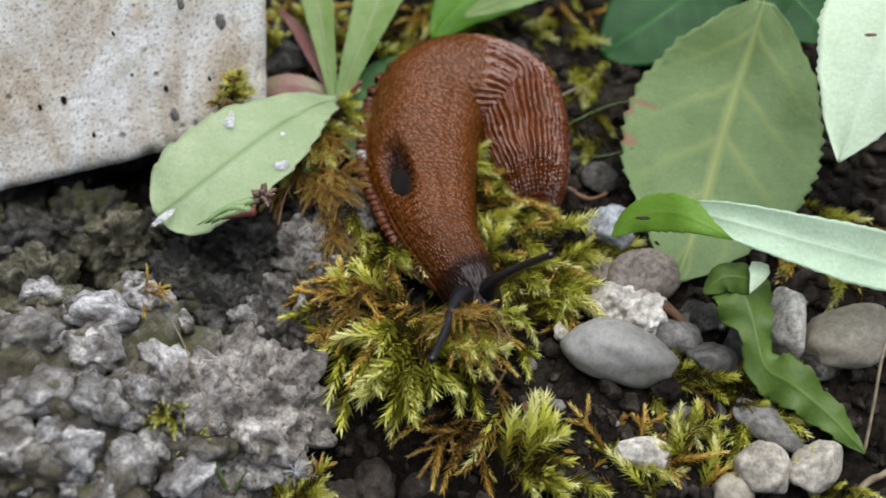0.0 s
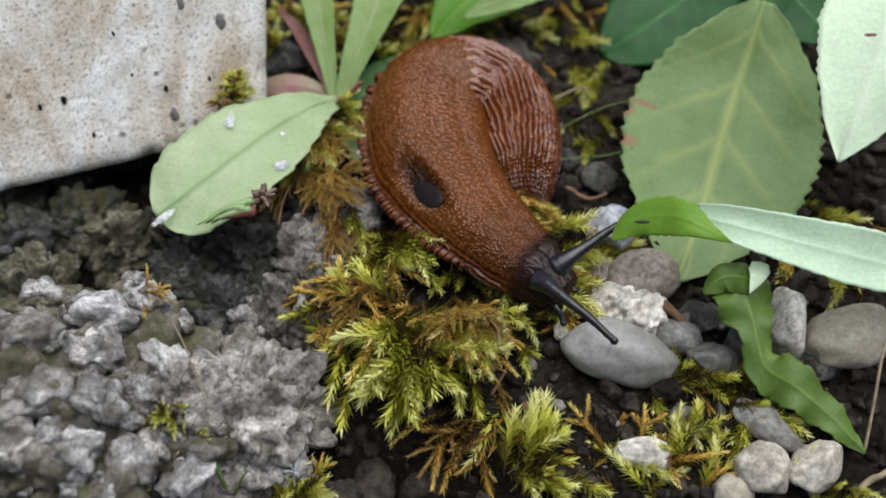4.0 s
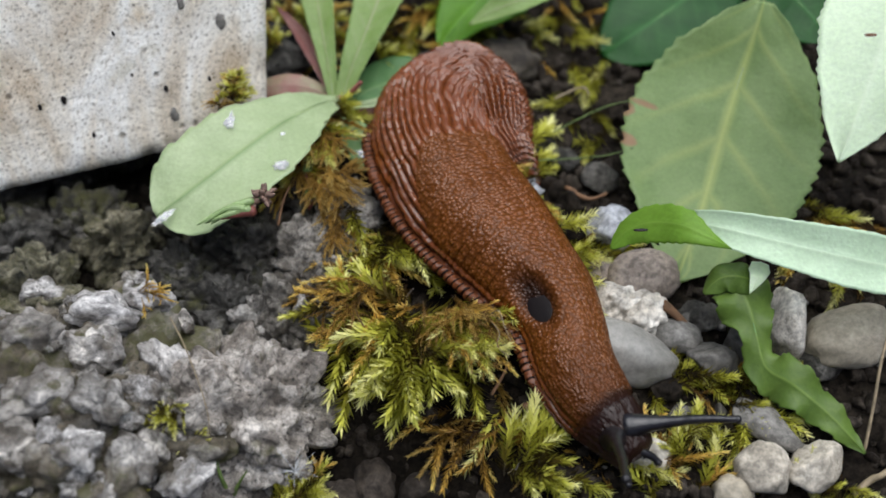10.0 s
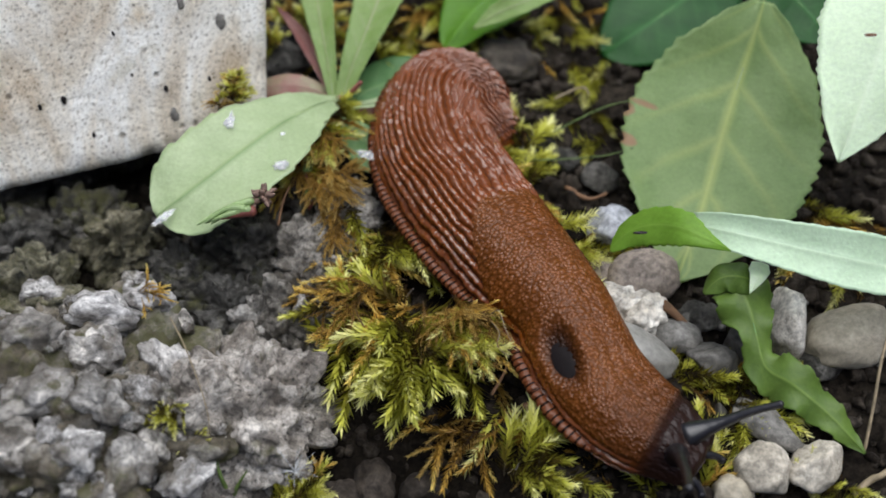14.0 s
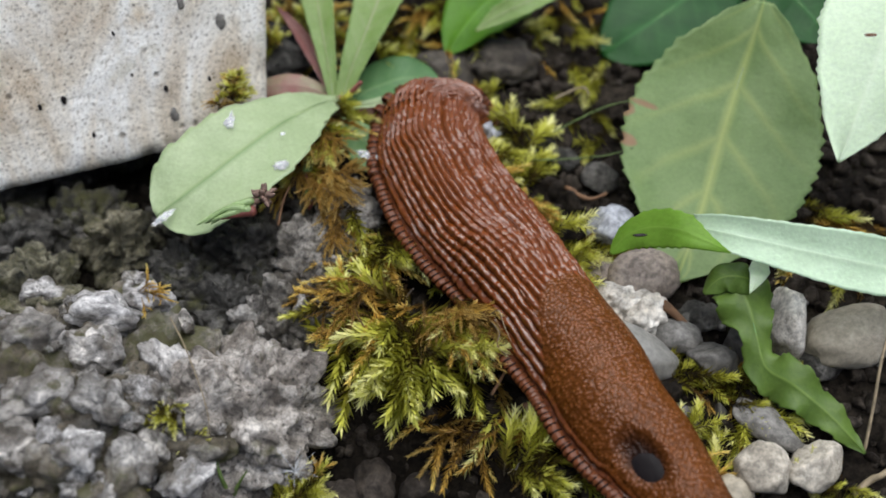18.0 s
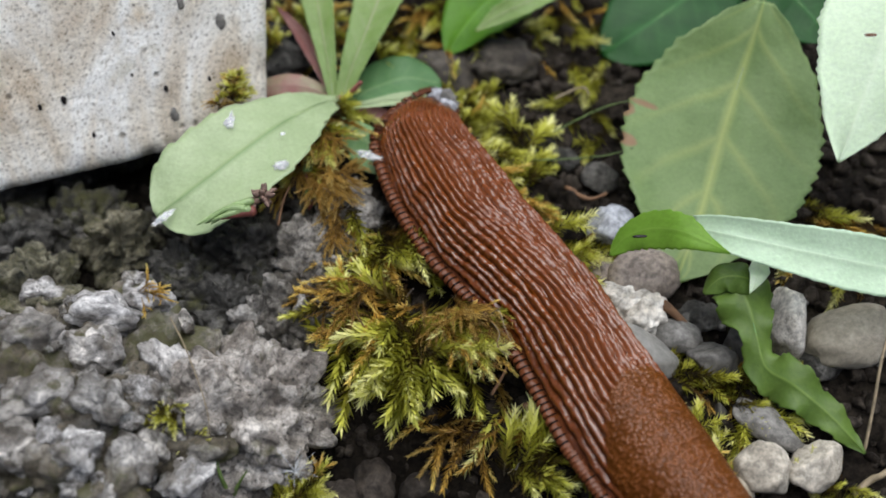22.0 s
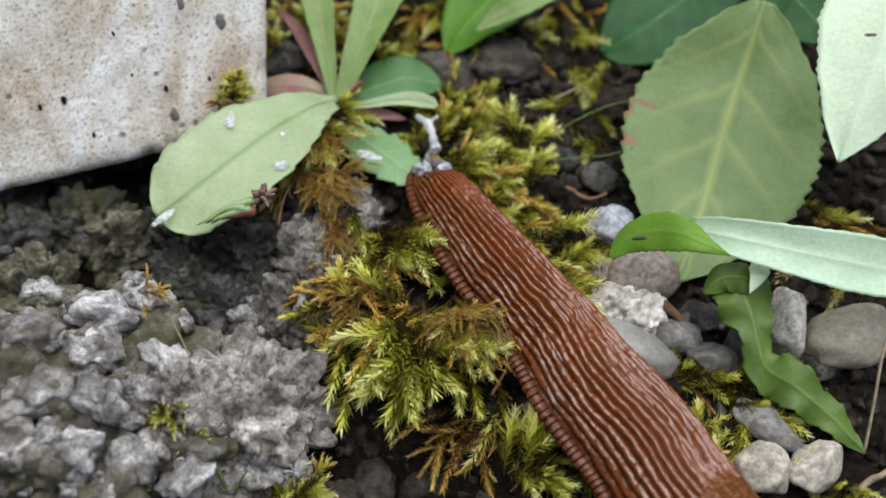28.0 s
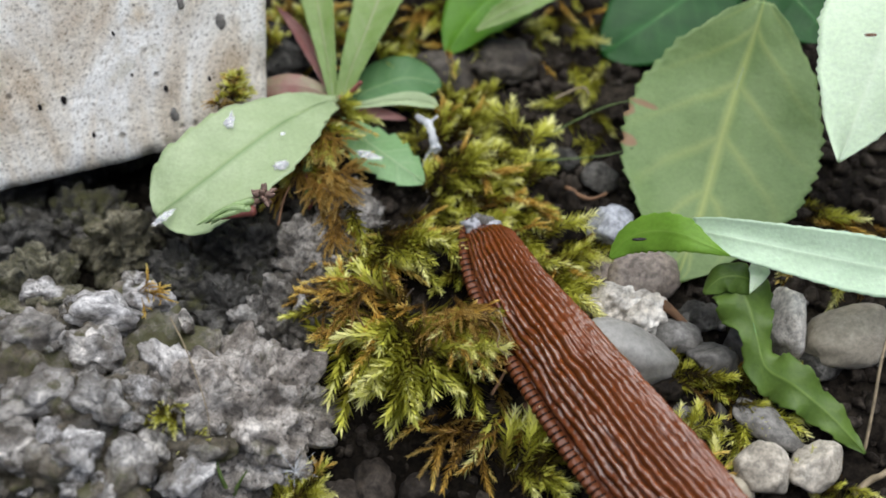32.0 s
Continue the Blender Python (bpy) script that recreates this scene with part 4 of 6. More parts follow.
fold = part("folded_side", blade([(6.3, 43.6, 11.0), (10.4, 45.5, 13.0), (15.2, 46.7, 15.0), (21.7, 49.3, 16.0)], (12.5, 48.0, 15.0), (16.2, 44.4, 14.0), [(0, 0.1), (0.3, 0.8), (0.6, 1.0), (1, 0.7)], nu=10, nv=30, bend=0.2, teeth=8, bite=0.08), WEED_UP, TOP_LEAF, "pale folded side of the leaf")
fold.matrix_parent_inverse = Matrix.Translation(-TOP_LEAF.location)
spot = part("brown_spot", rock_mesh((0.9, 0.35, 0.15), 81, lump=0.3, level=3), TWIG, bpy.data.objects["pale_leaf"], "small brown spot")
spot.matrix_parent_inverse = Matrix.Translation(-bpy.data.objects["pale_leaf"].location)
spot.location = Vector((61.4, 5.1, 45.3)) * MM


def build_narrow_leaf():
    foot = (82.0, -17.7, 14.0)
    ob = tagged(empty("narrow_leaf", foot), "light green serrated leaf with its tip folded under", "leaf")
    fv = Vector(foot)
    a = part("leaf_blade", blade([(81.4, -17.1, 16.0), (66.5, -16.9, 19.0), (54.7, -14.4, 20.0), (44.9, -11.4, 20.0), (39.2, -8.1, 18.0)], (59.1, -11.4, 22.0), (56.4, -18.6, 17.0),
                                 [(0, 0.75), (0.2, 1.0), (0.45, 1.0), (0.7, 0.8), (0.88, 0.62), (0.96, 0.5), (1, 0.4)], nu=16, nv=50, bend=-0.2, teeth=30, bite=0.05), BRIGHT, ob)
    b = part("folded_tip", blade([(43.5, -15.5, 21.0), (39.7, -14.0, 22.0), (36.3, -11.5, 21.5), (32.7, -9.1, 19.0), (29.4, -8.4, 16.0), (26.8, -9.8, 13.0)], (33.4, -5.9, 20.0), (33.1, -12.3, 18.0),
                                 [(0, 0.03), (0.17, 0.42), (0.34, 0.86), (0.5, 0.98), (0.66, 1.0), (0.82, 0.78), (0.93, 0.45), (0.98, 0.2), (1, 0.03)], nu=14, nv=50, teeth=12, bite=0.10, bend=0.15), UNDERSIDE, ob, "yellow-green underside of the leaf tip")
    spot = part("dark_slit", rock_mesh((1.15, 0.3, 0.2), 77, lump=0.2, level=3), PORE, ob, "small dark slit in the leaf", at=(30.6, -10.7, 19.2))
    for o in (a, b, spot):
        o.matrix_parent_inverse = Matrix.Translation(-fv * MM)
    return ob


NARROW_LEAF = build_narrow_leaf()
single_leaf("curled_leaf", "olive green leaf with wavy curled edges", None,
            [(45.9, -14.6, 13.0), (47.5, -20.0, 12.0), (48.5, -24.4, 10.0), (49.6, -28.3, 8.0), (54.1, -30.3, 6.0), (59.4, -34.6, 4.0), (64.1, -39.9, 2.0)], (45.3, -28.6, 8.0), (53.6, -27.7, 8.0),
            [(0, 0.55), (0.05, 1.05), (0.11, 1.3), (0.18, 1.15), (0.26, 0.66), (0.38, 0.62), (0.48, 0.95), (0.56, 1.0), (0.7, 0.8), (0.88, 0.5), (1, 0.04)], OLIVE, nu=18, nv=90, wave=0.3, waves=5.5, teeth=15, bite=0.14, fold=0.16)
CURL = bpy.data.objects["curled_leaf"]
lobe = part("curled_lobe", blade([(49.3, -15.9, 13.0), (46.1, -15.9, 14.5), (43.3, -15.9, 14.0), (40.9, -17.4, 12.0)], (45.7, -13.2, 15.0), (45.4, -18.0, 13.0),
                                 [(0, 0.9), (0.3, 1.0), (0.6, 0.9), (0.85, 0.6), (1, 0.1)], nu=14, nv=36, wave=0.2, waves=2.5, bend=0.35, thick=0.4), OLIVE, CURL)
lobe.matrix_parent_inverse = Matrix.Translation(-CURL.location)
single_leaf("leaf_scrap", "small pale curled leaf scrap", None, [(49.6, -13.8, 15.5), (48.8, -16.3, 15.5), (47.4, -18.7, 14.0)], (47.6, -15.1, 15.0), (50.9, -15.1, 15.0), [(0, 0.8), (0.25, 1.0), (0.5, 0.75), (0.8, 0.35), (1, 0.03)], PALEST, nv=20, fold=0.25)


# ---- moss ----
def shoot_mesh(seed, material, length=14.0, leaves=70, leaf=2.5, spread=0.9, branches=0):
    """A moss shoot along +x that droops, clad in pointed leaves; UV y is the share of its length."""
    rnd = random.Random(seed)
    bm = bmesh.new()
    uv = bm.loops.layers.uv.new("UVMap")

    def quad(pts, vv):
        f = bm.faces.new([bm.verts.new(p) for p in pts])
        f.smooth = True
        for loop in f.loops:
            loop[uv].uv = (0.5, vv)

    def twig(start, way, up, length, leaves, leaf, v0, v1):
        side = way.cross(up).normalized()
        sway = rnd.uniform(-0.35, 0.35)
        def at(t):
            return start + way * (length * t) - up * (length * 0.33 * t * t) + side * (length * sway * t * t)
        for k in range(8):
            a, b = at(k / 8), at((k + 1) / 8)
            for s in (side, up):
                quad((a - s * 0.13, a + s * 0.13, b + s * 0.11, b - s * 0.11), v0 * 0.5)
        for k in range(leaves):
            t = 0.04 + 0.96 * (k / leaves) ** 0.9
            p = at(t)
            tan = (at(min(1, t + 0.05)) - at(t - 0.04)).normalized()
            ang = k * 2.4 + rnd.uniform(-0.4, 0.4)
            s2 = tan.cross(up).normalized()
            u2 = s2.cross(tan)
            rad = s2 * math.cos(ang) + u2 * math.sin(ang)
            open_ = spread * (1.0 - 0.45 * t) * rnd.uniform(0.7, 1.25)
            d = (tan * math.cos(open_) + rad * math.sin(open_)).normalized()
            w = d.cross(rad).normalized()
            n = w.cross(d)
            l = leaf * rnd.uniform(0.7, 1.2) * (0.75 + 0.4 * math.sin(min(1, t * 1.15) * 3.0))
            hw = l * 0.115
            vv = v0 + (v1 - v0) * t
            b0, m0, tip = p, p + d * l * 0.4 - rad * l * 0.04, p + d * l + rad * l * 0.1
            f1 = [b0, m0 + w * hw + n * hw * 0.6, tip, m0]
            f2 = [b0, m0, tip, m0 - w * hw + n * hw * 0.6]
            vs = [bm.verts.new(q) for q in (b0, f1[1], tip, m0, f2[3])]
            for ids in ((0, 1, 2, 3), (0, 3, 2, 4)):
                f = bm.faces.new([vs[i] for i in ids])
                f.smooth = True
                for loop in f.loops:
                    loop[uv].uv = (0.5, vv)
    twig(Vector((0, 0, 0)), Vector((1, 0, 0)), Vector((0, 0, 1)), length, leaves, leaf, 0.0, 1.0)
    for k in range(branches):
        t = rnd.uniform(0.25, 0.75)
        s = 1 if k % 2 else -1
        start = Vector((length * t, 0, -length * 0.33 * t * t))
        twig(start, Vector((0.75, 0.66 * s, 0)).normalized(), Vector((0, 0, 1)), length * rnd.uniform(0.3, 0.45), leaves // 3, leaf * 0.85, t * 0.8, 0.95)
    for v in bm.verts:
        v.co *= MM
    me = bpy.data.meshes.new("shoot")
    bm.to_mesh(me)
    bm.free()
    me.materials.append(material)
    return me


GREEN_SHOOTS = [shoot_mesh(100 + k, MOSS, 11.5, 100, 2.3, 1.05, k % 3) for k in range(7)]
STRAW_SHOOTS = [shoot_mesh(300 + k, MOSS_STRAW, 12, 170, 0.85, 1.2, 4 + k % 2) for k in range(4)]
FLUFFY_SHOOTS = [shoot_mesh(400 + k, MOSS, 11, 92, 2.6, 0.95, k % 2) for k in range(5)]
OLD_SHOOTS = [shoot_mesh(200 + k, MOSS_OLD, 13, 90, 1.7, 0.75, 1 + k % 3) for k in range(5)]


def moss_clump(label, at, size, count, lift, out, old=0.25, scale=(0.6, 1.1), seed=1, face=None, group="moss clumps", straw=0.0, fluffy=0.0):
    """Shoots rooted over an ellipse; out: how far they lean away from the middle; face: a direction (degrees) that they favour."""
    rnd = random.Random(seed)
    at = Vector(at)
    host = tagged(empty("moss_clump", at), label, "moss", group)
    for _ in range(count):
        a, r = rnd.uniform(0, 6.283), math.sqrt(rnd.random())
        dx, dy = size[0] * r * math.cos(a), size[1] * r * math.sin(a)
        heading = math.degrees(math.atan2(dy, dx)) if face is None else face + rnd.gauss(0, 38)
        heading += rnd.gauss(0, 25)
        z = lift * (1 - 0.75 * r * r) + rnd.uniform(-1.2, 0.6)
        rise = rnd.uniform(5, 50) * (1 - out * r)
        if r > 0.35 and noise.noise(Vector((dx * 0.22, dy * 0.22, seed))) < -0.18:
            continue
        ob = new("shoot", rnd.choice(FLUFFY_SHOOTS if rnd.random() < fluffy else STRAW_SHOOTS if rnd.random() < straw else OLD_SHOOTS if rnd.random() < old else GREEN_SHOOTS))
        ob.parent = host
        k = rnd.uniform(*scale)
        ob.matrix_basis = pose(dx * MM, dy * MM, z * MM, rnd.uniform(-30, 30), -rise, heading) @ Matrix.Scale(k, 4)
    return host


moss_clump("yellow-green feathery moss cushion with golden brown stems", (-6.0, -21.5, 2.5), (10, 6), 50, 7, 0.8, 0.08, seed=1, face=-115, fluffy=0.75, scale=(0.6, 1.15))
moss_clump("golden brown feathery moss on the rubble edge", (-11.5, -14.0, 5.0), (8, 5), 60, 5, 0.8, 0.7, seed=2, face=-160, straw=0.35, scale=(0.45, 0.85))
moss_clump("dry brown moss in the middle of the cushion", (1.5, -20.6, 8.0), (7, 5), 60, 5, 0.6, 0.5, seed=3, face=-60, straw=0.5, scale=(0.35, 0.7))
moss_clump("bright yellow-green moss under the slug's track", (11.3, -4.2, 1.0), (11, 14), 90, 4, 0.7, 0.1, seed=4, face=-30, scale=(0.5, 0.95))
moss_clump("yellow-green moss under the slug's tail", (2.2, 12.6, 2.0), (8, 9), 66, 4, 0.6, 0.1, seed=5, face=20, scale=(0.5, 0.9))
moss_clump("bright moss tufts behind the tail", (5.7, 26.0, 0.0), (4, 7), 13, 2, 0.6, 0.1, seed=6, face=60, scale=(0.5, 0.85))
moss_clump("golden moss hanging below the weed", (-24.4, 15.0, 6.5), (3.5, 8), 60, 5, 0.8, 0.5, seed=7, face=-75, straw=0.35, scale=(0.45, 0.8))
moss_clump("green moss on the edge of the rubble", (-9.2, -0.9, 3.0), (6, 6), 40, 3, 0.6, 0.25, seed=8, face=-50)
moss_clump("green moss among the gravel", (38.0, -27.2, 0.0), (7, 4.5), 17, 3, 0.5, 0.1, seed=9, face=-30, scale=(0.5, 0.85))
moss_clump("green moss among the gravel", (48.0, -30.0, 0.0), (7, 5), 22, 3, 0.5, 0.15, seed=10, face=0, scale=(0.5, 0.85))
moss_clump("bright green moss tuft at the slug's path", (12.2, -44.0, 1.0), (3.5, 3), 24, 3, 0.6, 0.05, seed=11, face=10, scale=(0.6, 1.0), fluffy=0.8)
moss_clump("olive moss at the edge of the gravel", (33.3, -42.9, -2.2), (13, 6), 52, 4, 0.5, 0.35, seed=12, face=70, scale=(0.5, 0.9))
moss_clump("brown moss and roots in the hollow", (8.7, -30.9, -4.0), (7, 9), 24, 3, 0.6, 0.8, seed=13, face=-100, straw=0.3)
moss_clump("golden moss tuft against the concrete", (-36.4, 22.3, 15.0), (1.1, 3.4), 95, 3, 0.5, 0.3, seed=14, face=95, scale=(0.15, 0.25))
moss_clump("small golden moss tuft against the concrete", (-39.0, 18.9, 16.0), (0.9, 0.9), 26, 1, 0.5, 0.8, seed=45, face=95, scale=(0.13, 0.2))
moss_clump("golden moss tuft behind the weed", (-32.4, 40.2, 6.0), (3.6, 4), 44, 4, 0.5, 0.35, seed=15, face=90, scale=(0.35, 0.6))
moss_clump("olive moss on the ground at the back", (-2.8, 56.5, 1.0), (22, 9), 44, 3, 0.5, 0.3, seed=16, face=-90)
moss_clump("olive moss on the ground at the back", (25.3, 55.0, 0.0), (14, 14), 22, 2, 0.5, 0.1, seed=17, face=-90)
moss_clump("dark olive moss beside the broad leaf", (31.9, 32.7, -0.5), (6, 10), 7, 1, 0.5, 0.0, seed=18, face=-60)
moss_clump("moss wisps beside the gravel", (22.1, -4.2, 1.0), (5, 5), 26, 2, 0.5, 0.1, seed=19, face=0, scale=(0.5, 0.9))
moss_clump("green moss at the foot of the rock", (-24.6, -46.0, -3.0), (5, 3), 18, 2, 0.5, 0.1, seed=20, face=60, scale=(0.4, 0.6))
moss_clump("moss wisps in the shade of the leaves", (66.5, 1.3, 0.0), (12, 8), 30, 2, 0.5, 0.6, seed=21, face=-60)
moss_clump("golden moss behind the red leaf", (-29.0, 49.5, 2.0), (6, 8), 60, 3, 0.5, 0.4, seed=44, face=90, scale=(0.4, 0.65))
moss_clump("golden fibrous moss strand below the weed", (-23.6, 17.7, 9.5), (2, 2), 14, 3, 0.3, 0.5, seed=46, face=-62, scale=(0.7, 0.95), straw=0.85)
moss_clump("golden fibrous moss strand below the weed", (-20.8, 10.0, 8.5), (2, 2), 12, 3, 0.3, 0.5, seed=47, face=-60, scale=(0.7, 0.95), straw=0.85)
moss_clump("golden fibrous moss strand below the weed", (-17.4, 3.0, 6.5), (2, 2), 10, 2, 0.3, 0.4, seed=48, face=-55, scale=(0.6, 0.9), straw=0.7)
moss_clump("bright yellow-green moss beside the weed leaf", (0.1, 25.9, 1.0), (6, 7), 60, 2, 0.5, 0.05, seed=49, face=75, scale=(0.5, 0.85))
moss_clump("pale moss sprig behind the weed", (-12.7, 40.2, 6.0), (1.2, 1.2), 7, 2, 0.5, 0.0, seed=40, face=20, scale=(0.35, 0.5))
moss_clump("single bright moss shoots over dark soil", (15.0, 17.8, 3.0), (2.0, 1.5), 5, 2, 0.3, 0.0, seed=41, face=28, scale=(0.9, 1.2))
moss_clump("single bright moss shoots over dark soil", (13.6, 11.6, 2.0), (3.0, 2.5), 9, 2, 0.3, 0.0, seed=42, face=45, scale=(0.6, 0.9))
moss_clump("yellow-green moss strand under the weed", (-21.1, 24.4, 8.0), (1.5, 1.0), 7, 2, 0.3, 0.15, seed=43, face=-32, scale=(0.6, 0.8))
moss_clump("bright yellow-green shoots on the moss cushion", (-5.0, -26.5, 6.5), (6, 3), 16, 3, 0.5, 0.0, seed=50, face=-25, fluffy=1.0, scale=(0.75, 1.1))
for k, at in enumerate(((-40.6, -38.6, 10.0), (-55.5, -26.6, 10.5), (-37.1, -40.8, 7.6), (-63.0, -31.0, 14.5), (-44.4, -47.5, 9.0))):
    moss_clump("short olive moss in a hollow of the rock", at, (2.6, 1.8), 34, 0.6, 0.5, 0.0, seed=51 + k, scale=(0.09, 0.15))
moss_clump("moss wisps at the edge of the gravel", (56.6, -45.1, 0.0), (8, 3), 16, 2, 0.5, 0.2, seed=22, face=60, scale=(0.4, 0.6))



# ---- small things ----
def rod(name, label, category, points, r0, r1, material, wob=0.15, group=""):
    return tagged(part(name, tube(points, r0, r1, n=28, sides=7, wob=wob, seed=r0 * 9), material), label, category, group)


rod("grass_blade", "thin green grass blade across dark soil", "grass", [(18.6, 23.4, 3.0), (23.6, 24.4, 6.0), (29.6, 25.6, 9.0), (34.3, 25.4, 11.0)], 0.2, 0.12, GRASS, 0.05)
rod("dry_stalk", "dry straw-coloured grass stalk", "stalk", [(64.5, -39.1, 1.0), (65.9, -33.5, 5.0), (67.2, -27.8, 9.0), (69.5, -21.6, 12.0)], 0.28, 0.2, STRAW)
rod("dry_stalk", "dry curved root lying on soil", "stalk", [(61.2, -46.2, 1.0), (63.8, -44.2, 2.0), (65.9, -43.5, 3.0), (70.5, -40.1, 3.0)], 0.6, 0.45, STRAW)
rod("twig", "small brown twig beside chalky stones", "twig", [(35.7, -14.4, 5.0), (38.0, -16.1, 4.0), (40.7, -18.7, 3.0)], 0.9, 0.5, TWIG)
rod("twig", "short red-brown twig in the moss", "twig", [(12.4, -32.6, 3.0), (14.2, -32.3, 3.5), (16.2, -31.3, 3.0)], 0.7, 0.5, TWIG)
rod("twig", "thin pale twig on dark soil", "twig", [(21.3, 33.4, 3.0), (24.8, 34.7, 4.0), (27.0, 34.5, 5.0), (28.1, 33.3, 4.0)], 0.3, 0.22, STRAW)
rod("grass_blade", "thin dull grass blade across dark soil", "grass", [(15.0, 17.1, 4.0), (22.1, 16.5, 5.0), (29.0, 15.6, 7.0), (33.9, 15.7, 9.0)], 0.15, 0.1, GRASS, 0.05)
rod("twig", "thin dark twig on dark soil", "twig", [(22.3, 13.4, 1.0), (26.0, 9.7, 2.0), (29.7, 11.0, 2.0)], 0.5, 0.3, TWIG)
rod("twig", "thin brown twig in the moss", "twig", [(7.5, -31.0, 4.0), (9.3, -28.6, 6.0), (10.2, -26.7, 7.0)], 0.3, 0.18, TWIG)
rod("twig", "thin brown twig under the weed", "twig", [(-27.7, -1.7, 9.0), (-27.2, 2.3, 10.0), (-26.2, 5.2, 11.0)], 0.25, 0.15, TWIG)
rod("root_hair", "fine pale root hair above the moss", "root", [(7.3, -21.2, 12.0), (8.5, -21.8, 14.0), (9.3, -24.6, 14.0), (10.4, -26.2, 12.0)], 0.1, 0.07, STRAW, 0.0)
rod("root_hair", "fine pale root hair above the moss", "root", [(7.3, -22.2, 12.0), (8.6, -24.6, 12.0), (8.3, -26.2, 11.0), (10.2, -27.8, 10.0)], 0.09, 0.06, STRAW, 0.0)
rod("root_hair", "fine pale hair on the rock", "root", [(-41.6, -22.8, 14.0), (-37.9, -29.4, 15.0), (-34.5, -37.1, 12.0), (-34.5, -40.5, 6.0)], 0.1, 0.07, STRAW, 0.0)
rod("grass_blade", "short yellow-green grass blade by the rock", "grass", [(-32.1, -45.2, -2.0), (-33.2, -43.7, 3.0), (-35.1, -37.8, 6.0)], 0.45, 0.12, GRASS, 0.05)
rod("grass_blade", "short yellow-green grass blade by the rock", "grass", [(-32.0, -45.2, -2.0), (-30.4, -44.6, 2.0), (-29.0, -43.4, 4.0)], 0.5, 0.1, GRASS, 0.05)


def build_husk():
    """A withered flower head that lies on the broad weed leaf."""
    at = Vector((-30.8, -5.1, 18.5))
    ob = tagged(empty("withered_flower", at), "withered brown flower head with green husks on a leaf", "flower")
    rnd = random.Random(4)
    left = (Vector((-38.0, -6.9, 17.0)) - at)
    for k in range(6):
        a = Vector((rnd.uniform(-1, 1), rnd.uniform(-1.2, 1.2), rnd.uniform(0, 0.8)))
        part("husk", tube([a, a + left * 0.45 + Vector((0, rnd.uniform(-0.7, 0.9), 0.7)), a + left * rnd.uniform(0.75, 1.1) + Vector((0, 0, rnd.uniform(-0.4, 0.3)))], 0.75, 0.15, n=16, sides=6), BUD, ob, "pale green husk")
    red = Vector((-32.0, -6.6, 18.6)) - at
    part("bract", tube([red + Vector((2.5, 0.6, 0)), red, red - Vector((3.2, 1.0, 0))], 1.0, 0.25, n=14, sides=7), HUSK_RED, ob, "dark red bract")
    head = Vector((-28.8, -2.9, 18.0)) - at
    for k in range(26):
        d = Vector((rnd.gauss(0, 1), rnd.gauss(0, 1), rnd.gauss(0.3, 0.8))).normalized()
        s = head + d * rnd.uniform(0.4, 2.0)
        part("petal", tube([s, s + d * 0.7, s + d * 1.4 + Vector((0, 0, rnd.uniform(-0.4, 0.4)))], 0.55, 0.2, n=7, sides=5), HUSK, ob, "shrivelled grey-brown petal" if k == 0 else "")


build_husk()


def build_seedling():
    at = Vector((-23.0, 5.1, 8.0))
    ob = tagged(empty("seedling", at), "tiny seedling with round blue-green leaves", "seedling")
    for tip, l, r in ((((-22.4, 4.5, 10.0)), ((-23.5, 3.5, 10.0)), ((-21.4, 5.0, 10.0))), (((-23.8, 9.0, 11.0)), ((-24.7, 8.2, 11.0)), ((-23.0, 9.2, 11.0)))):
        foot = Vector((-23.3, 4.0, 6.0))
        b = part("leaf", blade([Vector(tip) - Vector((1.2, 0.8, 0)), Vector(tip), Vector(tip) + Vector((1.2, 1.0, 0))], l, r, OVAL, nu=8, nv=12), WEED_DARK, ob)
        b.matrix_parent_inverse = Matrix.Translation(-at * MM)
        s = part("stalk", tube([foot, (foot + Vector(tip)) / 2 + Vector((0.4, 0, 0)), Vector(tip)], 0.22, 0.15, n=10, sides=5), RED_RIB, ob)
        s.matrix_parent_inverse = Matrix.Translation(-at * MM)


build_seedling()


def build_slime():
    """A dried strand of slime that stays on the moss behind the slug."""
    at = Vector((-2.0, 20.5, 7.0))
    ob = tagged(empty("slime_strand", at), "white strand of foamy slime on moss", "slime")
    for pts, r0, r1 in (([(-4.8, 24.3, 8.0), (-2.7, 21.9, 9.0), (-1.0, 24.3, 8.0)], 0.7, 0.4), ([(-2.9, 22.2, 9.0), (-2.0, 19.3, 9.0), (-1.4, 17.4, 7.0)], 0.75, 0.9),
                        ([(-1.2, 17.4, 7.0), (-2.7, 17.0, 6.0), (-3.7, 15.7, 4.0)], 0.5, 0.2), ([(-1.6, 17.9, 8.0), (-0.8, 17.4, 7.0), (-1.6, 17.2, 6.0)], 0.6, 0.5)):
        p = part("strand", tube(pts, r0 * 0.95, r1 * 0.75, n=46, sides=10, wob=0.9, seed=r0 * 10), SLIME, ob)
        p.matrix_parent_inverse = Matrix.Translation(-at * MM)


build_slime()


def wet_patch(at, size, turn, seed):
    """A thin white skin on the leaf that paints in a wet highlight."""
    ob = part("slime_patch", rock_mesh((size[0], size[1], 0.035), seed, lump=1.3, size=0.22, fine=0.0, level=5), FILM)
    ob.matrix_world = pose(at[0] * MM, at[1] * MM, (at[2] - 0.3) * MM, 0, 0, turn)
    tagged(ob, "white film painted as a wet glint on a leaf", "slime")


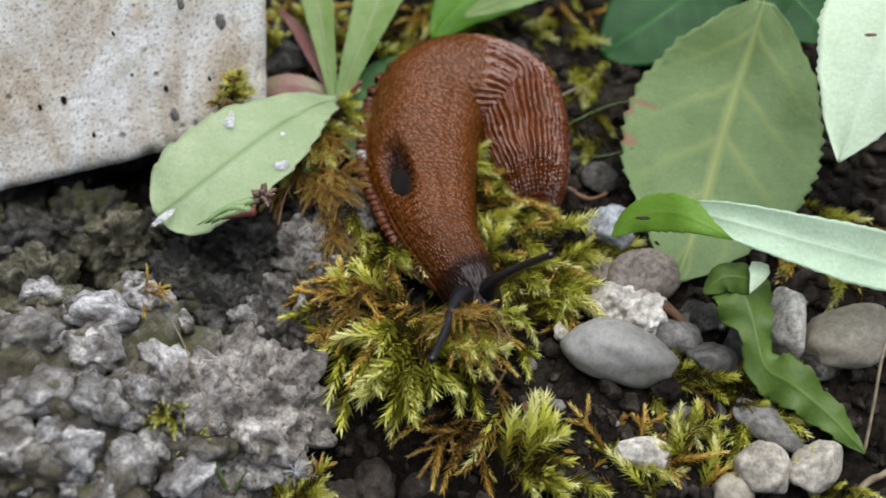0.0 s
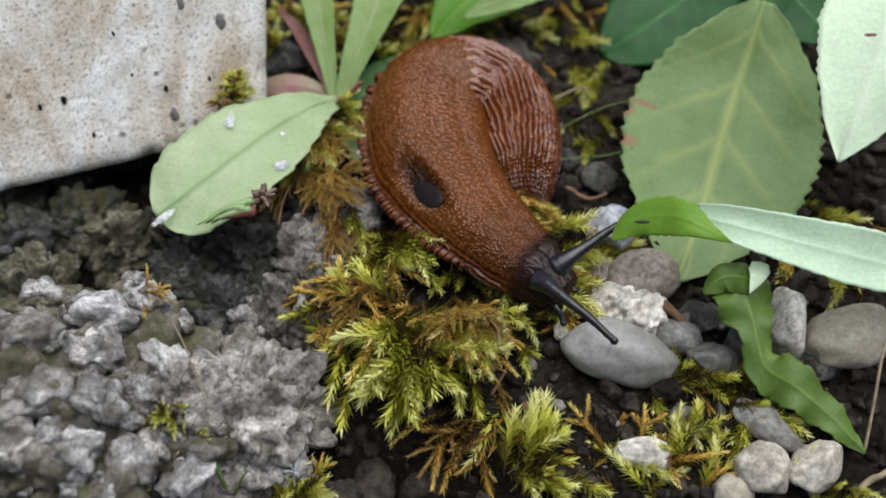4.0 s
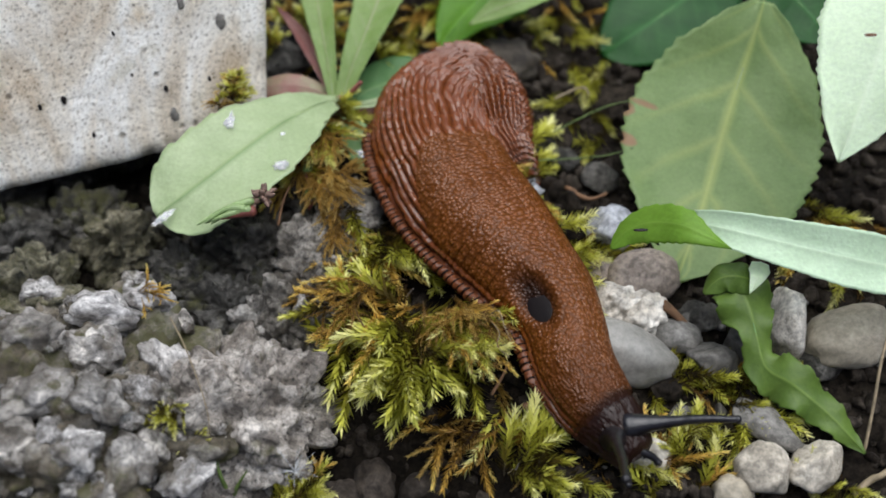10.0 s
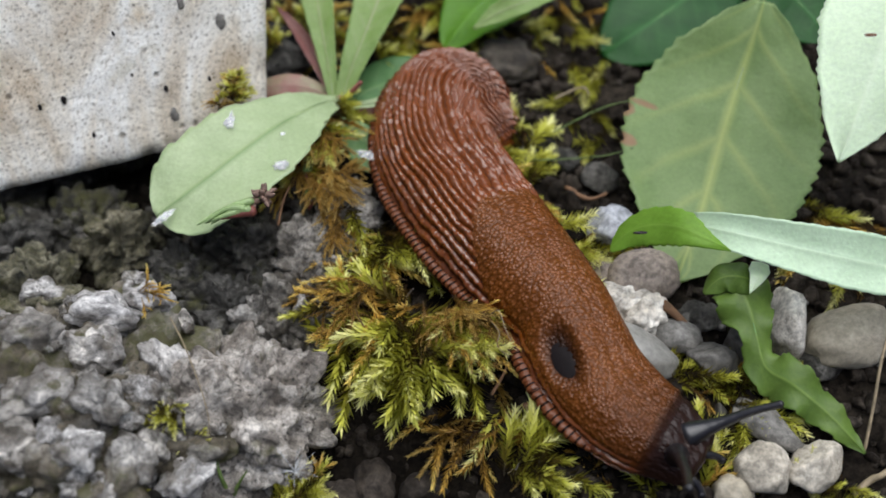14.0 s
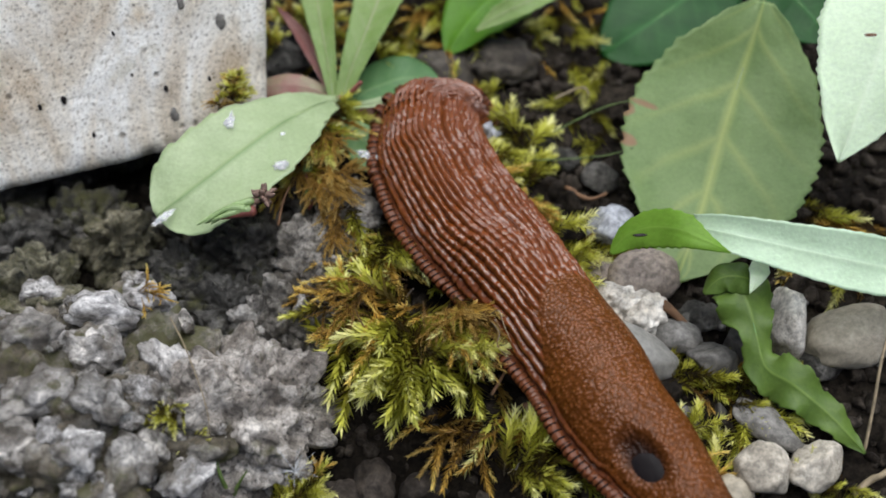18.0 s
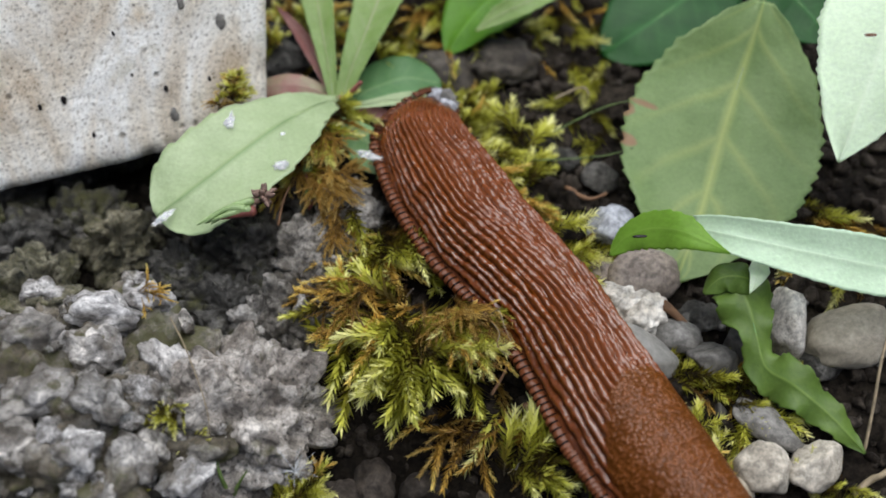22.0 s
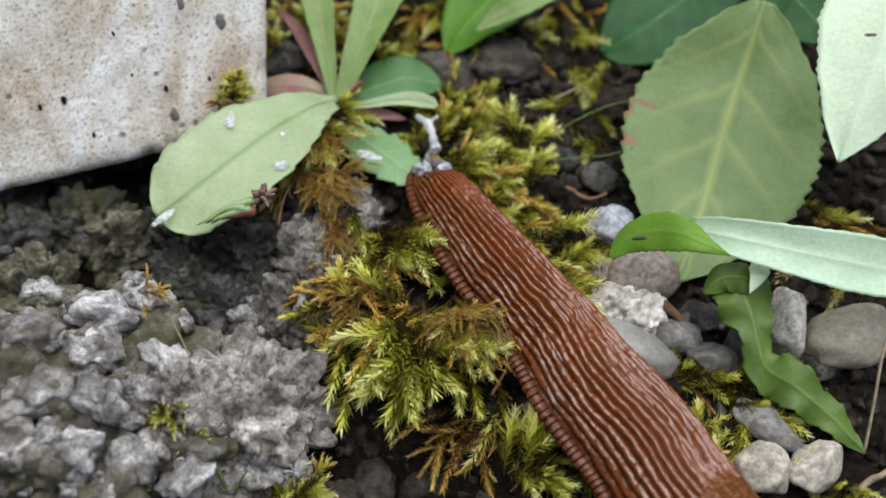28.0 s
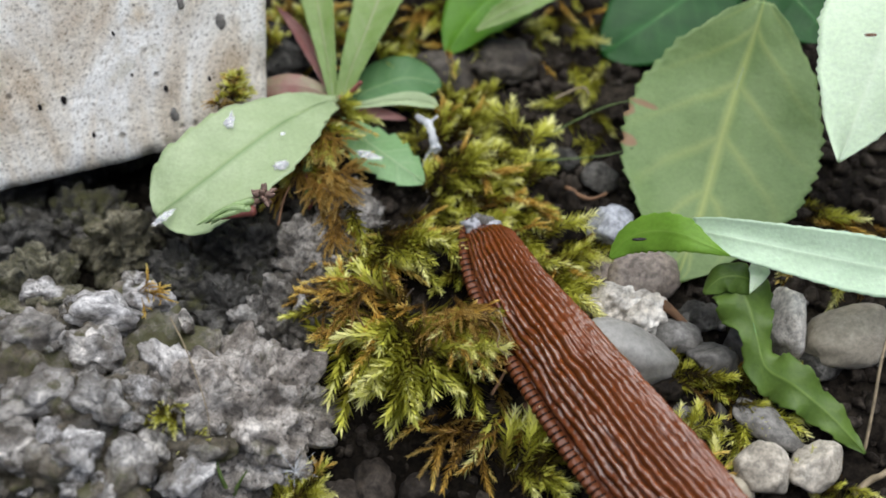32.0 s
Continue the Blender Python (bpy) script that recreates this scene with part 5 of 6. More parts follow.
wet_patch((-36.4, 14.1, 18.6), (0.7, 1.5), 10, 3)
wet_patch((-27.1, 11.6, 17.5), (0.3, 0.3), 0, 8)
wet_patch((-26.8, 4.9, 17.2), (0.9, 0.7), 20, 5)
wet_patch((-45.1, -4.8, 15.6), (1.6, 0.5), 50, 9)
wet_patch((-13.3, 13.7, 9.7), (1.6, 0.6), -20, 6)

moss_clump("dry reddish moss scrap on the rock", (-45.5, -19.1, 14.0), (1.6, 1.0), 9, 1.5, 0.5, 1.0, seed=31, face=0, scale=(0.2, 0.35))
moss_clump("olive moss cushion in a dent of the rock", (-40.4, -38.5, 12.0), (3, 2), 20, 1, 0.5, 0.05, seed=32, face=-90, scale=(0.15, 0.3))


def build_fluff():
    """A tuft of white seed hairs at the foot of the rock."""
    at = Vector((-22.1, -43.2, 3.0))
    ob = tagged(empty("seed_fluff", at), "tuft of fine white seed hairs", "seed")
    rnd = random.Random(8)
    for k in range(22):
        d = Vector((rnd.gauss(0, 1), rnd.gauss(0, 1), rnd.uniform(0.1, 1.2))).normalized() * rnd.uniform(2.5, 4.5)
        part("hair", tube([(0, 0, 0), d * 0.5 + Vector((0, 0, 0.3)), d], 0.045, 0.03, n=8, sides=4), SLIME, ob)


build_fluff()


def build_litter():
    """Short bits of root and rotten stem on the soil, counted by nobody."""
    rnd = random.Random(17)
    bits = [raw(tube([(0, 0, 0), (1.2, 0.2 * k, 0.15), (2.6, -0.3, 0), (4.0, 0.25 * k - 0.4, 0.1)], 0.22, 0.1, n=9, sides=5, wob=0.3, seed=k)) for k in range(4)]
    place = []
    for k in range(420):
        x, y = rnd.uniform(-20, 85), rnd.uniform(-45, 80)
        m = pose(x * MM, y * MM, (ground_height(x, y) + 0.9) * MM, rnd.uniform(-20, 20), rnd.uniform(-25, 25), rnd.uniform(0, 360)) @ Matrix.Scale(rnd.uniform(0.6, 1.6) * MM, 4)
        place.append((rnd.randrange(4), m))
    tagged(joined("plant_litter", bits, place, TWIG), "brown rootlets and stem bits on soil", "litter", kind="stuff")


build_litter()
# ---- slug ----
TAIL, MANTLE, HEAD = 76.0, 46.0, 11.0
STEP = 1.4
S_ALL = TAIL + MANTLE + HEAD
KS = (0, 1.5, 3.5, 5.5, 7.5, 12, 22, 32, 45, 60, 76, 90, 105, 114, 121, 127, 133)
HALF = (1.2, 2.3, 3.1, 3.6, 4.0, 4.6, 5.6, 6.2, 6.6, 6.9, 7.2, 7.2, 6.6, 5.6, 4.8, 4.2, 2.6)
HIGH = (1.2, 1.8, 2.8, 5.2, 6.6, 7.8, 9.0, 9.7, 10.2, 10.8, 11.4, 11.2, 9.8, 8.4, 7.4, 6.4, 4.2)


def mantle_share(s, a):
    """1 on the mantle: its hind rim bows back over the spine, its front rim lies over the neck. a: angle from the top."""
    hind = TAIL - 3.0 + 16.0 * (abs(a) / 1.35) ** 1.7
    front = TAIL + MANTLE + 2.0 + 1.5 * math.cos(a)
    low = 1 / (1 + math.exp((abs(a) - 1.28) * 25))
    return low / (1 + math.exp(-(s - hind) * 5)) / (1 + math.exp((s - front) * 5))


PORE_S, PORE_A = TAIL + 30.5, -0.68


def skin_point(s, a):
    """Place (x across, z up) of the skin at s along and angle a from the top (positive on the slug's right), with ridge, mantle and dark shares."""
    w, h = float(np.interp(s, KS, HALF)), float(np.interp(s, KS, HIGH))
    m = mantle_share(s, a)
    wav = noise.noise(Vector((s * 0.10, a * 1.6, 2.0))) * 1.5 + noise.noise(Vector((s * 0.36, a * 4, 5.0))) * 0.75 + noise.noise(Vector((s * 1.1, a * 9, 3.0))) * 0.22
    rows = 20.0 * a + wav
    row = math.floor(rows / math.pi)
    line = abs(math.sin(rows)) ** 1.2
    brk = noise.noise(Vector((s * 0.33 + row * 7.3, row * 3.1, 1.0)))
    line *= 0.8 + 0.2 * min(1, max(0, brk * 3 + 0.8))
    line *= 0.92 + 0.22 * abs(noise.noise(Vector((s * 0.55, row * 5.7, 4.0)))) ** 0.6 + 0.04 * noise.noise(Vector((s * 1.6, row * 2.7, 8.0)))
    neck = 1 / (1 + math.exp(-(s - TAIL - MANTLE - 2) * 3))
    lift = line * 0.66 * (1 - m) * (1 - 0.97 * neck) * min(1, w / 6) + m * 0.6
    lift += (0.12 * noise.noise(Vector((s * 0.8, a * 6, 9))) + 0.09 * noise.noise(Vector((s * 1.0, a * 15, 6)))) * (1 - m)
    ds, da = (s - PORE_S) / 5.0, (a - PORE_A) / 0.36
    pore = math.exp(-(ds * ds + da * da) ** 2)
    lift -= 1.7 * pore
    r = 1.0
    x = -(w + lift) * math.copysign(abs(math.sin(a)) ** 0.9, a) * r
    z = (h + lift) * math.cos(a) if abs(a) < 1.5708 else 0.25 * h * math.cos(a)
    face = min(1.0, max(0.0, (s - TAIL - MANTLE + 1.0) / 5.0))
    dark = max(neck * (0.5 + 0.43 * face), pore * 0.9, 0.6 / (1 + math.exp((s - 1.8) * 3)))
    # shade of the flank above the fringe, put into the colour
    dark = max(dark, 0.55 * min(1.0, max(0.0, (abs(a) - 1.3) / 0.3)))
    dark = max(dark, 0.45 * min(1, max(0, (s - TAIL - MANTLE + 7) / 11)))
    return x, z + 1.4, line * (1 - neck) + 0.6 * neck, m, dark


def slice_mesh(s0, s1, mid, lo, hi, spare=0.0):
    """A piece of a slice of the body between two angles, its y axis along the slug, a little narrower to both ends. spare: how much broader its bow is."""
    n, na = 12, int((hi - lo) * 64)
    verts, uvs, att = [], [], []
    for j in range(n + 1):
        s = s0 + (s1 - s0) * j / n
        e = (2 * j / n - 1) ** 2
        sc = min(S_ALL, max(0.0, s))
        for i in range(na + 1):
            a = lo + (hi - lo) * i / na
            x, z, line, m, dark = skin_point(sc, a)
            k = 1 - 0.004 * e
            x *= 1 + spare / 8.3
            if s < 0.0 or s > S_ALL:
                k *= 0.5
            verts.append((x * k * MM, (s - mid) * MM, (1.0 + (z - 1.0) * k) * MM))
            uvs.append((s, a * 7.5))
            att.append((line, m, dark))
    faces = []
    w = na + 1
    for j in range(n):
        for i in range(na):
            faces.append((j * w + i, (j + 1) * w + i, (j + 1) * w + i + 1, j * w + i + 1))
    me = bpy.data.meshes.new("slice")
    me.from_pydata(verts, [], faces)
    uv = me.uv_layers.new(name="UVMap")
    idx = [me.loops[k].vertex_index for k in range(len(me.loops))]
    uv.data.foreach_set("uv", [c for k in idx for c in uvs[k]])
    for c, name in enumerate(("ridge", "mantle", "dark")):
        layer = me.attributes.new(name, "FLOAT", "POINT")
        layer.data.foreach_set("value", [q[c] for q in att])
    for p in me.polygons:
        p.use_smooth = True
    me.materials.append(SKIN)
    return me


def fringe_mesh(s0, s1, mid, sgn):
    """The striped foot fringe along a flank of a slice."""
    n, na = 24, 8
    verts, uvs, att, faces = [], [], [], []
    base = len(verts)
    for j in range(n + 1):
        s = s0 + (s1 - s0) * j / n
        e = (2 * j / n - 1) ** 2
        sc = min(S_ALL, max(0.0, s))
        w = float(np.interp(sc, KS, HALF))
        big = min(1.0, 0.35 + w / 9.0) * (1 - 0.75 / (1 + math.exp(TAIL + MANTLE - 4 - s)))
        stripe = min(1.0, abs(math.sin(s * math.pi / 1.1 + 0.4 * noise.noise(Vector((s * 0.9, 0, 0))))) * 1.3 - 0.22)
        stripe = max(0.0, stripe)
        for i in range(na + 1):
            b = i / na * 3.4 - 0.5
            out = (0.1 + (2.2 if sgn > 0 else 1.6) * max(0.0, math.sin(b + 0.3)) ** 0.8) * big * (1 - 0.10 * e) * (0.9 + 0.1 * stripe)
            z = 1.4 + 1.25 * math.cos(b * 0.95 + 0.1) * big
            verts.append((sgn * (w - 0.25 + out) * MM, (s - mid) * MM, z * MM))
            uvs.append((s, b * 1.2))
            att.append((stripe, 0.0, 0.0))
    q = na + 1
    for j in range(n):
        for i in range(na):
            f = (base + j * q + i, base + j * q + i + 1, base + (j + 1) * q + i + 1, base + (j + 1) * q + i)
            faces.append(f if sgn < 0 else f[::-1])
        f = (base + j * q + na, base + j * q, base + (j + 1) * q, base + (j + 1) * q + na)
        faces.append(f if sgn < 0 else f[::-1])
    me = bpy.data.meshes.new("foot_fringe")
    me.from_pydata(verts, [], faces)
    uv = me.uv_layers.new(name="UVMap")
    uv.data.foreach_set("uv", [c for k in range(len(me.loops)) for c in uvs[me.loops[k].vertex_index]])
    for c, name in enumerate(("ridge", "mantle", "dark")):
        layer = me.attributes.new(name, "FLOAT", "POINT")
        layer.data.foreach_set("value", [q[c] for q in att])
    for p in me.polygons:
        p.use_smooth = True
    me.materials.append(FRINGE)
    return me


SLUG = tagged(empty("slug", (0, 0, 0)), "large wet rust-brown slug with grainy mantle and black feelers", "slug")
SEGMENTS, FRINGES = [], []


def build_slug():
    """Each slice in three pieces that slide apart as the body swells: two flanks and the back between them."""
    s = 0.7
    while s < S_ALL - 0.5:
        name = "tail" if s < TAIL else "mantle" if s < TAIL + MANTLE else "head"
        reach = 2.3 if s > 11 else 1.2 + 0.1 * s
        ends = max(-0.5, s - reach), min(S_ALL + 0.5, s + reach), s
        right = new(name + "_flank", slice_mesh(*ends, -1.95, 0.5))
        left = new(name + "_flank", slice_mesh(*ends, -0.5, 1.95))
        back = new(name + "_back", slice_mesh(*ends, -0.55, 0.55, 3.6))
        for ob in (right, left, back):
            ob.parent = SLUG
        if s < TAIL + MANTLE + 2:
            for ob, sgn in ((right, 1), (left, -1)):
                fringe = new("foot_fringe", fringe_mesh(max(-0.4, s - 0.9), s + 0.9, s, sgn))
                fringe.parent = ob
                if sgn > 0 and s < 60:
                    FRINGES.append((s, fringe))
        SEGMENTS.append((s, right, left, back))
        s += STEP
    near = min(SEGMENTS, key=lambda q: abs(q[0] - PORE_S))[1]
    x, z, *_ = skin_point(PORE_S, PORE_A)
    bm = bmesh.new()
    bmesh.ops.create_uvsphere(bm, u_segments=24, v_segments=12, radius=1.0)
    pore = part("breathing_pore", bm, PORE, near, "black glossy breathing pore")
    pore.matrix_basis = pose(x * MM, 0, (z - 0.2) * MM, 0, 45, 0) @ Matrix.Diagonal((2.6, 4.1, 0.4, 1))


build_slug()


def build_tail_slime():
    """Lumps of slime and grit that stick to the tail tip."""
    host = min(SEGMENTS, key=lambda q: abs(q[0] - 3.0))[3]
    for k, (x, y, z, r) in enumerate(((0.2, -1.0, 6.6, 1.7), (-1.4, -0.2, 6.6, 1.3), (1.7, -0.6, 6.0, 1.6), (0.5, -2.4, 5.4, 1.5), (-0.3, 0.5, 7.2, 1.0), (2.1, -1.9, 4.8, 1.3), (-1.2, -2.0, 5.2, 1.1))):
        ob = part("slime_lump", rock_mesh((r, r * 0.8, r * 0.9), 70 + k, lump=0.5, size=0.5, fine=0.15, level=3), FOAM if k % 3 else GREY, host, "grey foamy slime" if k == 1 else "")
        ob.location = Vector((x, y, z)) * MM


build_tail_slime()


def feeler(name, length, r0, r1):
    """A feeler along +y with a swollen tip."""
    bm = tube([(0, -1.5, -0.6), (0.25, length * 0.3, 0.3), (-0.1, length * 0.65, 0.2), (0, length, 0)], r1 * 1.5, r1, n=40, sides=14, wob=0.1, seed=length)
    for v in bm.verts:
        k = 1 + (r0 / (r1 * 1.5) - 1) * math.exp(-max(0.0, v.co.y) / (length * 0.22))
        v.co.x, v.co.z = v.co.x * k, v.co.z * k
    m = Matrix.Translation((0, length - 0.5, 0))
    bmesh.ops.create_uvsphere(bm, u_segments=14, v_segments=8, radius=r1 * 1.25, matrix=m)
    ob = part(name, bm, BLACK_SKIN, SLUG)
    return ob


LONG_A, LONG_B = feeler("long_feeler", 17.0, 2.0, 0.52), feeler("long_feeler", 17.0, 2.0, 0.52)
SHORT_A, SHORT_B = feeler("short_feeler", 5.0, 0.9, 0.5), feeler("short_feeler", 5.0, 0.9, 0.5)


# seconds, length from tail tip to mantle rim (mm), and the way from tail tip to mouth: x, y, height and how far each flank stands out (mm)
TURNING = []


def turn(t, rim, way):
    TURNING.append((t, rim, way))


turn(0, 32.1, [(17.5, 8.0, -4.0, 0.3), (16.7, 14.0, 1.0, 0.6), (15.9, 19.5, 1.6, 1.1), (15.0, 25.0, 2.4, 1.5), (13.2, 30.2, 3.2, 1.9), (8.0, 32.2, 4.0, 2.2), (2.2, 32.4, 4.0, 2.5), (-2.9, 28.8, 4.0, 2.7), (-3.9, 21.9, 4.0, 3.0), (-4.8, 14.2, 4.0, 3.0), (-3.7, 6.0, 4.0, 2.1), (-1.8, -1.9, 4.0, 1.0), (0.8, -7.9, 4.0, 0.5), (4.4, -14.5, 4.0, 0.6), (5.7, -18.0, 4.0, 0.5), (6.2, -19.4, 4.0, 0.3)])
turn(1, 32.1, [(17.5, 8.0, -4.0, 0.3), (16.7, 14.0, 1.0, 0.6), (15.9, 19.5, 1.6, 1.1), (15.0, 25.0, 2.4, 1.5), (13.2, 30.2, 3.2, 1.9), (8.0, 32.2, 4.0, 2.2), (2.4, 32.5, 4.0, 2.5), (-2.9, 29.4, 4.0, 2.7), (-3.9, 22.9, 4.0, 3.1), (-4.9, 15.6, 4.0, 3.2), (-3.8, 7.9, 4.0, 2.8), (-0.5, -0.1, 4.0, 2.0), (3.5, -6.2, 4.0, 1.2), (7.7, -11.7, 4.0, 0.7), (10.1, -15.2, 4.0, 0.3), (10.9, -16.4, 4.0, 0.1)])
turn(2, 32.1, [(18.0, 8.9, -4.0, 0.3), (16.8, 14.8, 1.0, 0.6), (15.7, 20.0, 1.6, 1.1), (14.3, 25.1, 2.4, 1.5), (12.9, 30.1, 3.2, 1.9), (8.2, 32.7, 4.0, 2.2), (2.7, 33.4, 4.0, 2.5), (-2.6, 30.9, 4.0, 2.7), (-4.1, 24.8, 4.0, 3.2), (-4.3, 18.2, 4.0, 4.0), (-3.0, 11.3, 4.0, 4.3), (0.9, 5.4, 4.0, 4.0), (6.2, 0.8, 4.0, 3.2), (11.3, -1.0, 4.0, 2.4), (15.7, -2.8, 4.0, 1.5), (18.0, -3.6, 4.0, 0.5), (19.5, -4.1, 4.0, 0.0)])
turn(3, 32.0, [(18.1, 9.0, -4.0, 0.3), (16.4, 14.8, 1.0, 0.6), (14.9, 19.7, 1.6, 1.1), (13.7, 24.6, 2.4, 1.5), (12.0, 29.4, 3.2, 1.9), (7.9, 32.5, 4.0, 2.2), (2.6, 33.1, 4.0, 2.5), (-2.7, 30.7, 4.0, 2.7), (-3.9, 24.6, 4.0, 3.3), (-4.0, 17.7, 4.0, 4.1), (-2.3, 10.8, 4.0, 4.3), (1.8, 4.2, 4.0, 3.9), (7.4, -1.8, 4.0, 3.0), (12.9, -5.9, 4.0, 2.5), (17.7, -9.2, 4.0, 2.2), (20.0, -11.4, 4.0, 1.4), (21.1, -12.4, 4.0, 0.6)])
turn(3.5, 32.0, [(17.1, 8.8, -4.0, 0.3), (15.8, 14.7, 1.0, 0.6), (14.7, 19.7, 1.6, 1.1), (13.7, 24.6, 2.4, 1.5), (11.8, 29.3, 3.2, 1.9), (7.7, 32.3, 4.0, 2.2), (2.5, 33.2, 4.0, 2.5), (-2.7, 30.7, 4.0, 2.7), (-3.9, 24.7, 4.0, 3.3), (-3.9, 18.0, 4.0, 4.1), (-2.6, 11.1, 4.0, 4.1), (1.3, 4.1, 4.0, 3.4), (6.5, -2.0, 4.0, 2.6), (11.6, -7.1, 4.0, 1.8), (15.5, -9.5, 4.0, 1.4), (19.0, -12.1, 4.0, 1.0), (20.2, -13.0, 4.0, 0.6)])
turn(5.5, 42.9, [(12.2, 8.9, -4.0, 0.3), (12.7, 14.9, 1.0, 0.6), (13.2, 20.0, 1.6, 1.1), (13.0, 25.1, 2.4, 1.5), (10.9, 29.5, 3.2, 1.9), (7.8, 33.3, 4.0, 2.2), (2.8, 33.0, 4.0, 2.5), (-1.8, 30.1, 4.0, 2.7), (-3.4, 24.3, 4.0, 3.3), (-3.3, 17.9, 4.0, 4.1), (-1.6, 11.4, 4.0, 4.3), (1.9, 4.1, 4.0, 3.4), (6.4, -2.6, 4.0, 2.1), (11.2, -8.9, 4.0, 1.1), (15.4, -14.6, 4.0, 0.7), (18.0, -18.3, 4.0, 0.8), (21.1, -23.4, 4.0, 1.0), (21.9, -24.6, 4.0, 0.8)])
turn(7, 43.9, [(17.9, 10.8, -4.0, 0.3), (15.4, 16.2, 1.0, 0.6), (13.4, 20.6, 1.6, 1.1), (12.3, 25.2, 2.4, 1.5), (10.1, 29.4, 3.2, 2.0), (6.6, 32.5, 4.0, 2.3), (1.7, 32.5, 4.0, 2.6), (-2.3, 29.1, 4.0, 2.9), (-3.4, 23.6, 4.0, 3.5), (-3.1, 17.7, 4.0, 4.2), (-0.5, 8.5, 4.0, 4.4), (3.6, 1.0, 4.0, 3.7), (8.0, -5.5, 4.0, 2.5), (12.3, -12.3, 4.0, 1.4), (15.4, -17.9, 4.0, 0.8), (18.5, -24.0, 4.0, 1.2), (20.7, -30.0, 4.0, 1.7), (21.2, -31.4, 4.0, 1.4)])
turn(9, 49.8, [(15.1, 10.3, -4.0, 0.3), (13.2, 16.0, 1.0, 0.6), (11.7, 20.4, 1.6, 1.1), (10.7, 24.8, 2.4, 1.5), (8.9, 28.7, 3.2, 2.0), (5.7, 31.5, 4.0, 2.3), (1.3, 32.0, 4.0, 2.6), (-1.7, 28.5, 4.0, 2.6), (-3.0, 23.7, 4.0, 2.9), (-2.8, 18.4, 4.0, 3.9), (-0.9, 10.4, 4.0, 4.4), (3.7, 1.5, 4.0, 3.8), (8.8, -6.2, 4.0, 2.7), (13.2, -13.2, 4.0, 1.2), (16.7, -19.6, 4.0, 0.4), (18.5, -27.1, 4.0, 0.3), (20.3, -33.1, 4.0, 0.5), (22.1, -37.0, 4.0, 0.9), (22.4, -41.3, 4.0, 1.1), (22.5, -42.8, 4.0, 0.9)])
turn(11, 57.3, [(16.9, 14.0, -4.0, 0.3), (12.8, 18.3, 1.0, 0.6), (9.9, 21.4, 1.6, 1.1), (8.5, 25.4, 2.4, 1.5), (7.0, 29.0, 3.2, 2.0), (4.0, 31.6, 4.0, 2.3), (-0.2, 31.6, 4.0, 2.6), (-1.6, 27.5, 4.0, 2.7), (-3.1, 23.0, 4.0, 3.0), (-2.8, 18.1, 4.0, 4.0), (-1.3, 11.7, 4.0, 4.3), (3.3, 1.7, 4.0, 3.7), (8.9, -6.0, 4.0, 2.7), (13.8, -13.3, 4.0, 1.6), (17.5, -18.6, 4.0, 0.9), (19.0, -25.5, 4.0, 1.1), (21.3, -31.6, 4.0, 1.6), (24.8, -36.0, 4.0, 1.6), (28.2, -37.6, 4.0, 1.5), (31.5, -38.8, 4.0, 1.2), (32.9, -39.3, 4.0, 0.8)])
turn(13, 61.6, [(15.7, 17.9, -4.0, 0.3), (11.6, 22.3, 1.0, 0.6), (8.8, 25.4, 1.6, 1.1), (6.9, 29.0, 2.4, 1.5), (4.5, 32.3, 3.2, 2.0), (0.2, 32.3, 4.0, 2.4), (-2.0, 28.5, 4.0, 2.6), (-3.0, 23.9, 4.0, 3.0), (-2.6, 19.1, 4.0, 4.0), (-0.8, 11.1, 4.0, 4.4), (3.7, 1.5, 4.0, 4.1), (9.4, -6.9, 4.0, 3.1), (14.1, -14.4, 4.0, 1.8), (18.0, -20.5, 4.0, 1.1), (20.1, -27.5, 4.0, 1.6), (23.0, -32.6, 4.0, 2.2), (27.1, -37.0, 4.0, 2.4), (31.2, -38.6, 4.0, 2.2), (34.9, -40.4, 4.0, 1.9), (36.2, -41.0, 4.0, 1.2)])
turn(14.5, 65.7, [(14.0, 18.1, -4.0, 0.3), (10.5, 22.9, 1.0, 0.6), (7.9, 26.5, 1.6, 1.1), (6.3, 30.5, 2.4, 1.5), (2.1, 32.4, 3.2, 2.0), (-1.6, 29.4, 4.0, 2.3), (-3.2, 24.8, 4.0, 2.7), (-3.1, 19.8, 4.0, 3.6), (-1.5, 12.4, 4.0, 4.2), (3.0, 3.1, 4.0, 3.9), (8.1, -6.1, 4.0, 2.9), (14.0, -14.8, 4.0, 1.6), (18.3, -21.0, 4.0, 0.9), (20.7, -27.6, 4.0, 1.6), (24.0, -33.3, 4.0, 2.5), (28.4, -38.4, 4.0, 3.0), (32.7, -41.4, 4.0, 2.9), (36.6, -44.5, 4.0, 2.3), (37.8, -45.4, 4.0, 1.4)])
turn(17, 73.3, [(10.2, 18.2, -4.0, 0.3), (7.4, 23.5, 4.0, 0.6), (5.6, 27.0, 4.0, 1.1), (2.6, 29.7, 4.0, 1.5), (-1.6, 29.7, 4.0, 1.8), (-3.0, 25.6, 4.0, 2.1), (-3.7, 21.1, 4.0, 3.1), (-3.4, 16.4, 4.0, 4.0), (-0.5, 7.2, 4.0, 4.1), (4.4, -1.5, 4.0, 3.5), (9.4, -9.8, 4.0, 2.2), (14.4, -17.6, 4.0, 1.1), (18.9, -24.7, 4.0, 0.9), (22.0, -32.6, 4.0, 1.2), (26.8, -39.6, 4.0, 0.8), (30.9, -45.7, 4.0, 0.3), (34.3, -51.8, 4.0, 0.0), (37.9, -56.7, 4.0, 0.1), (41.3, -60.6, 4.0, 0.3)])
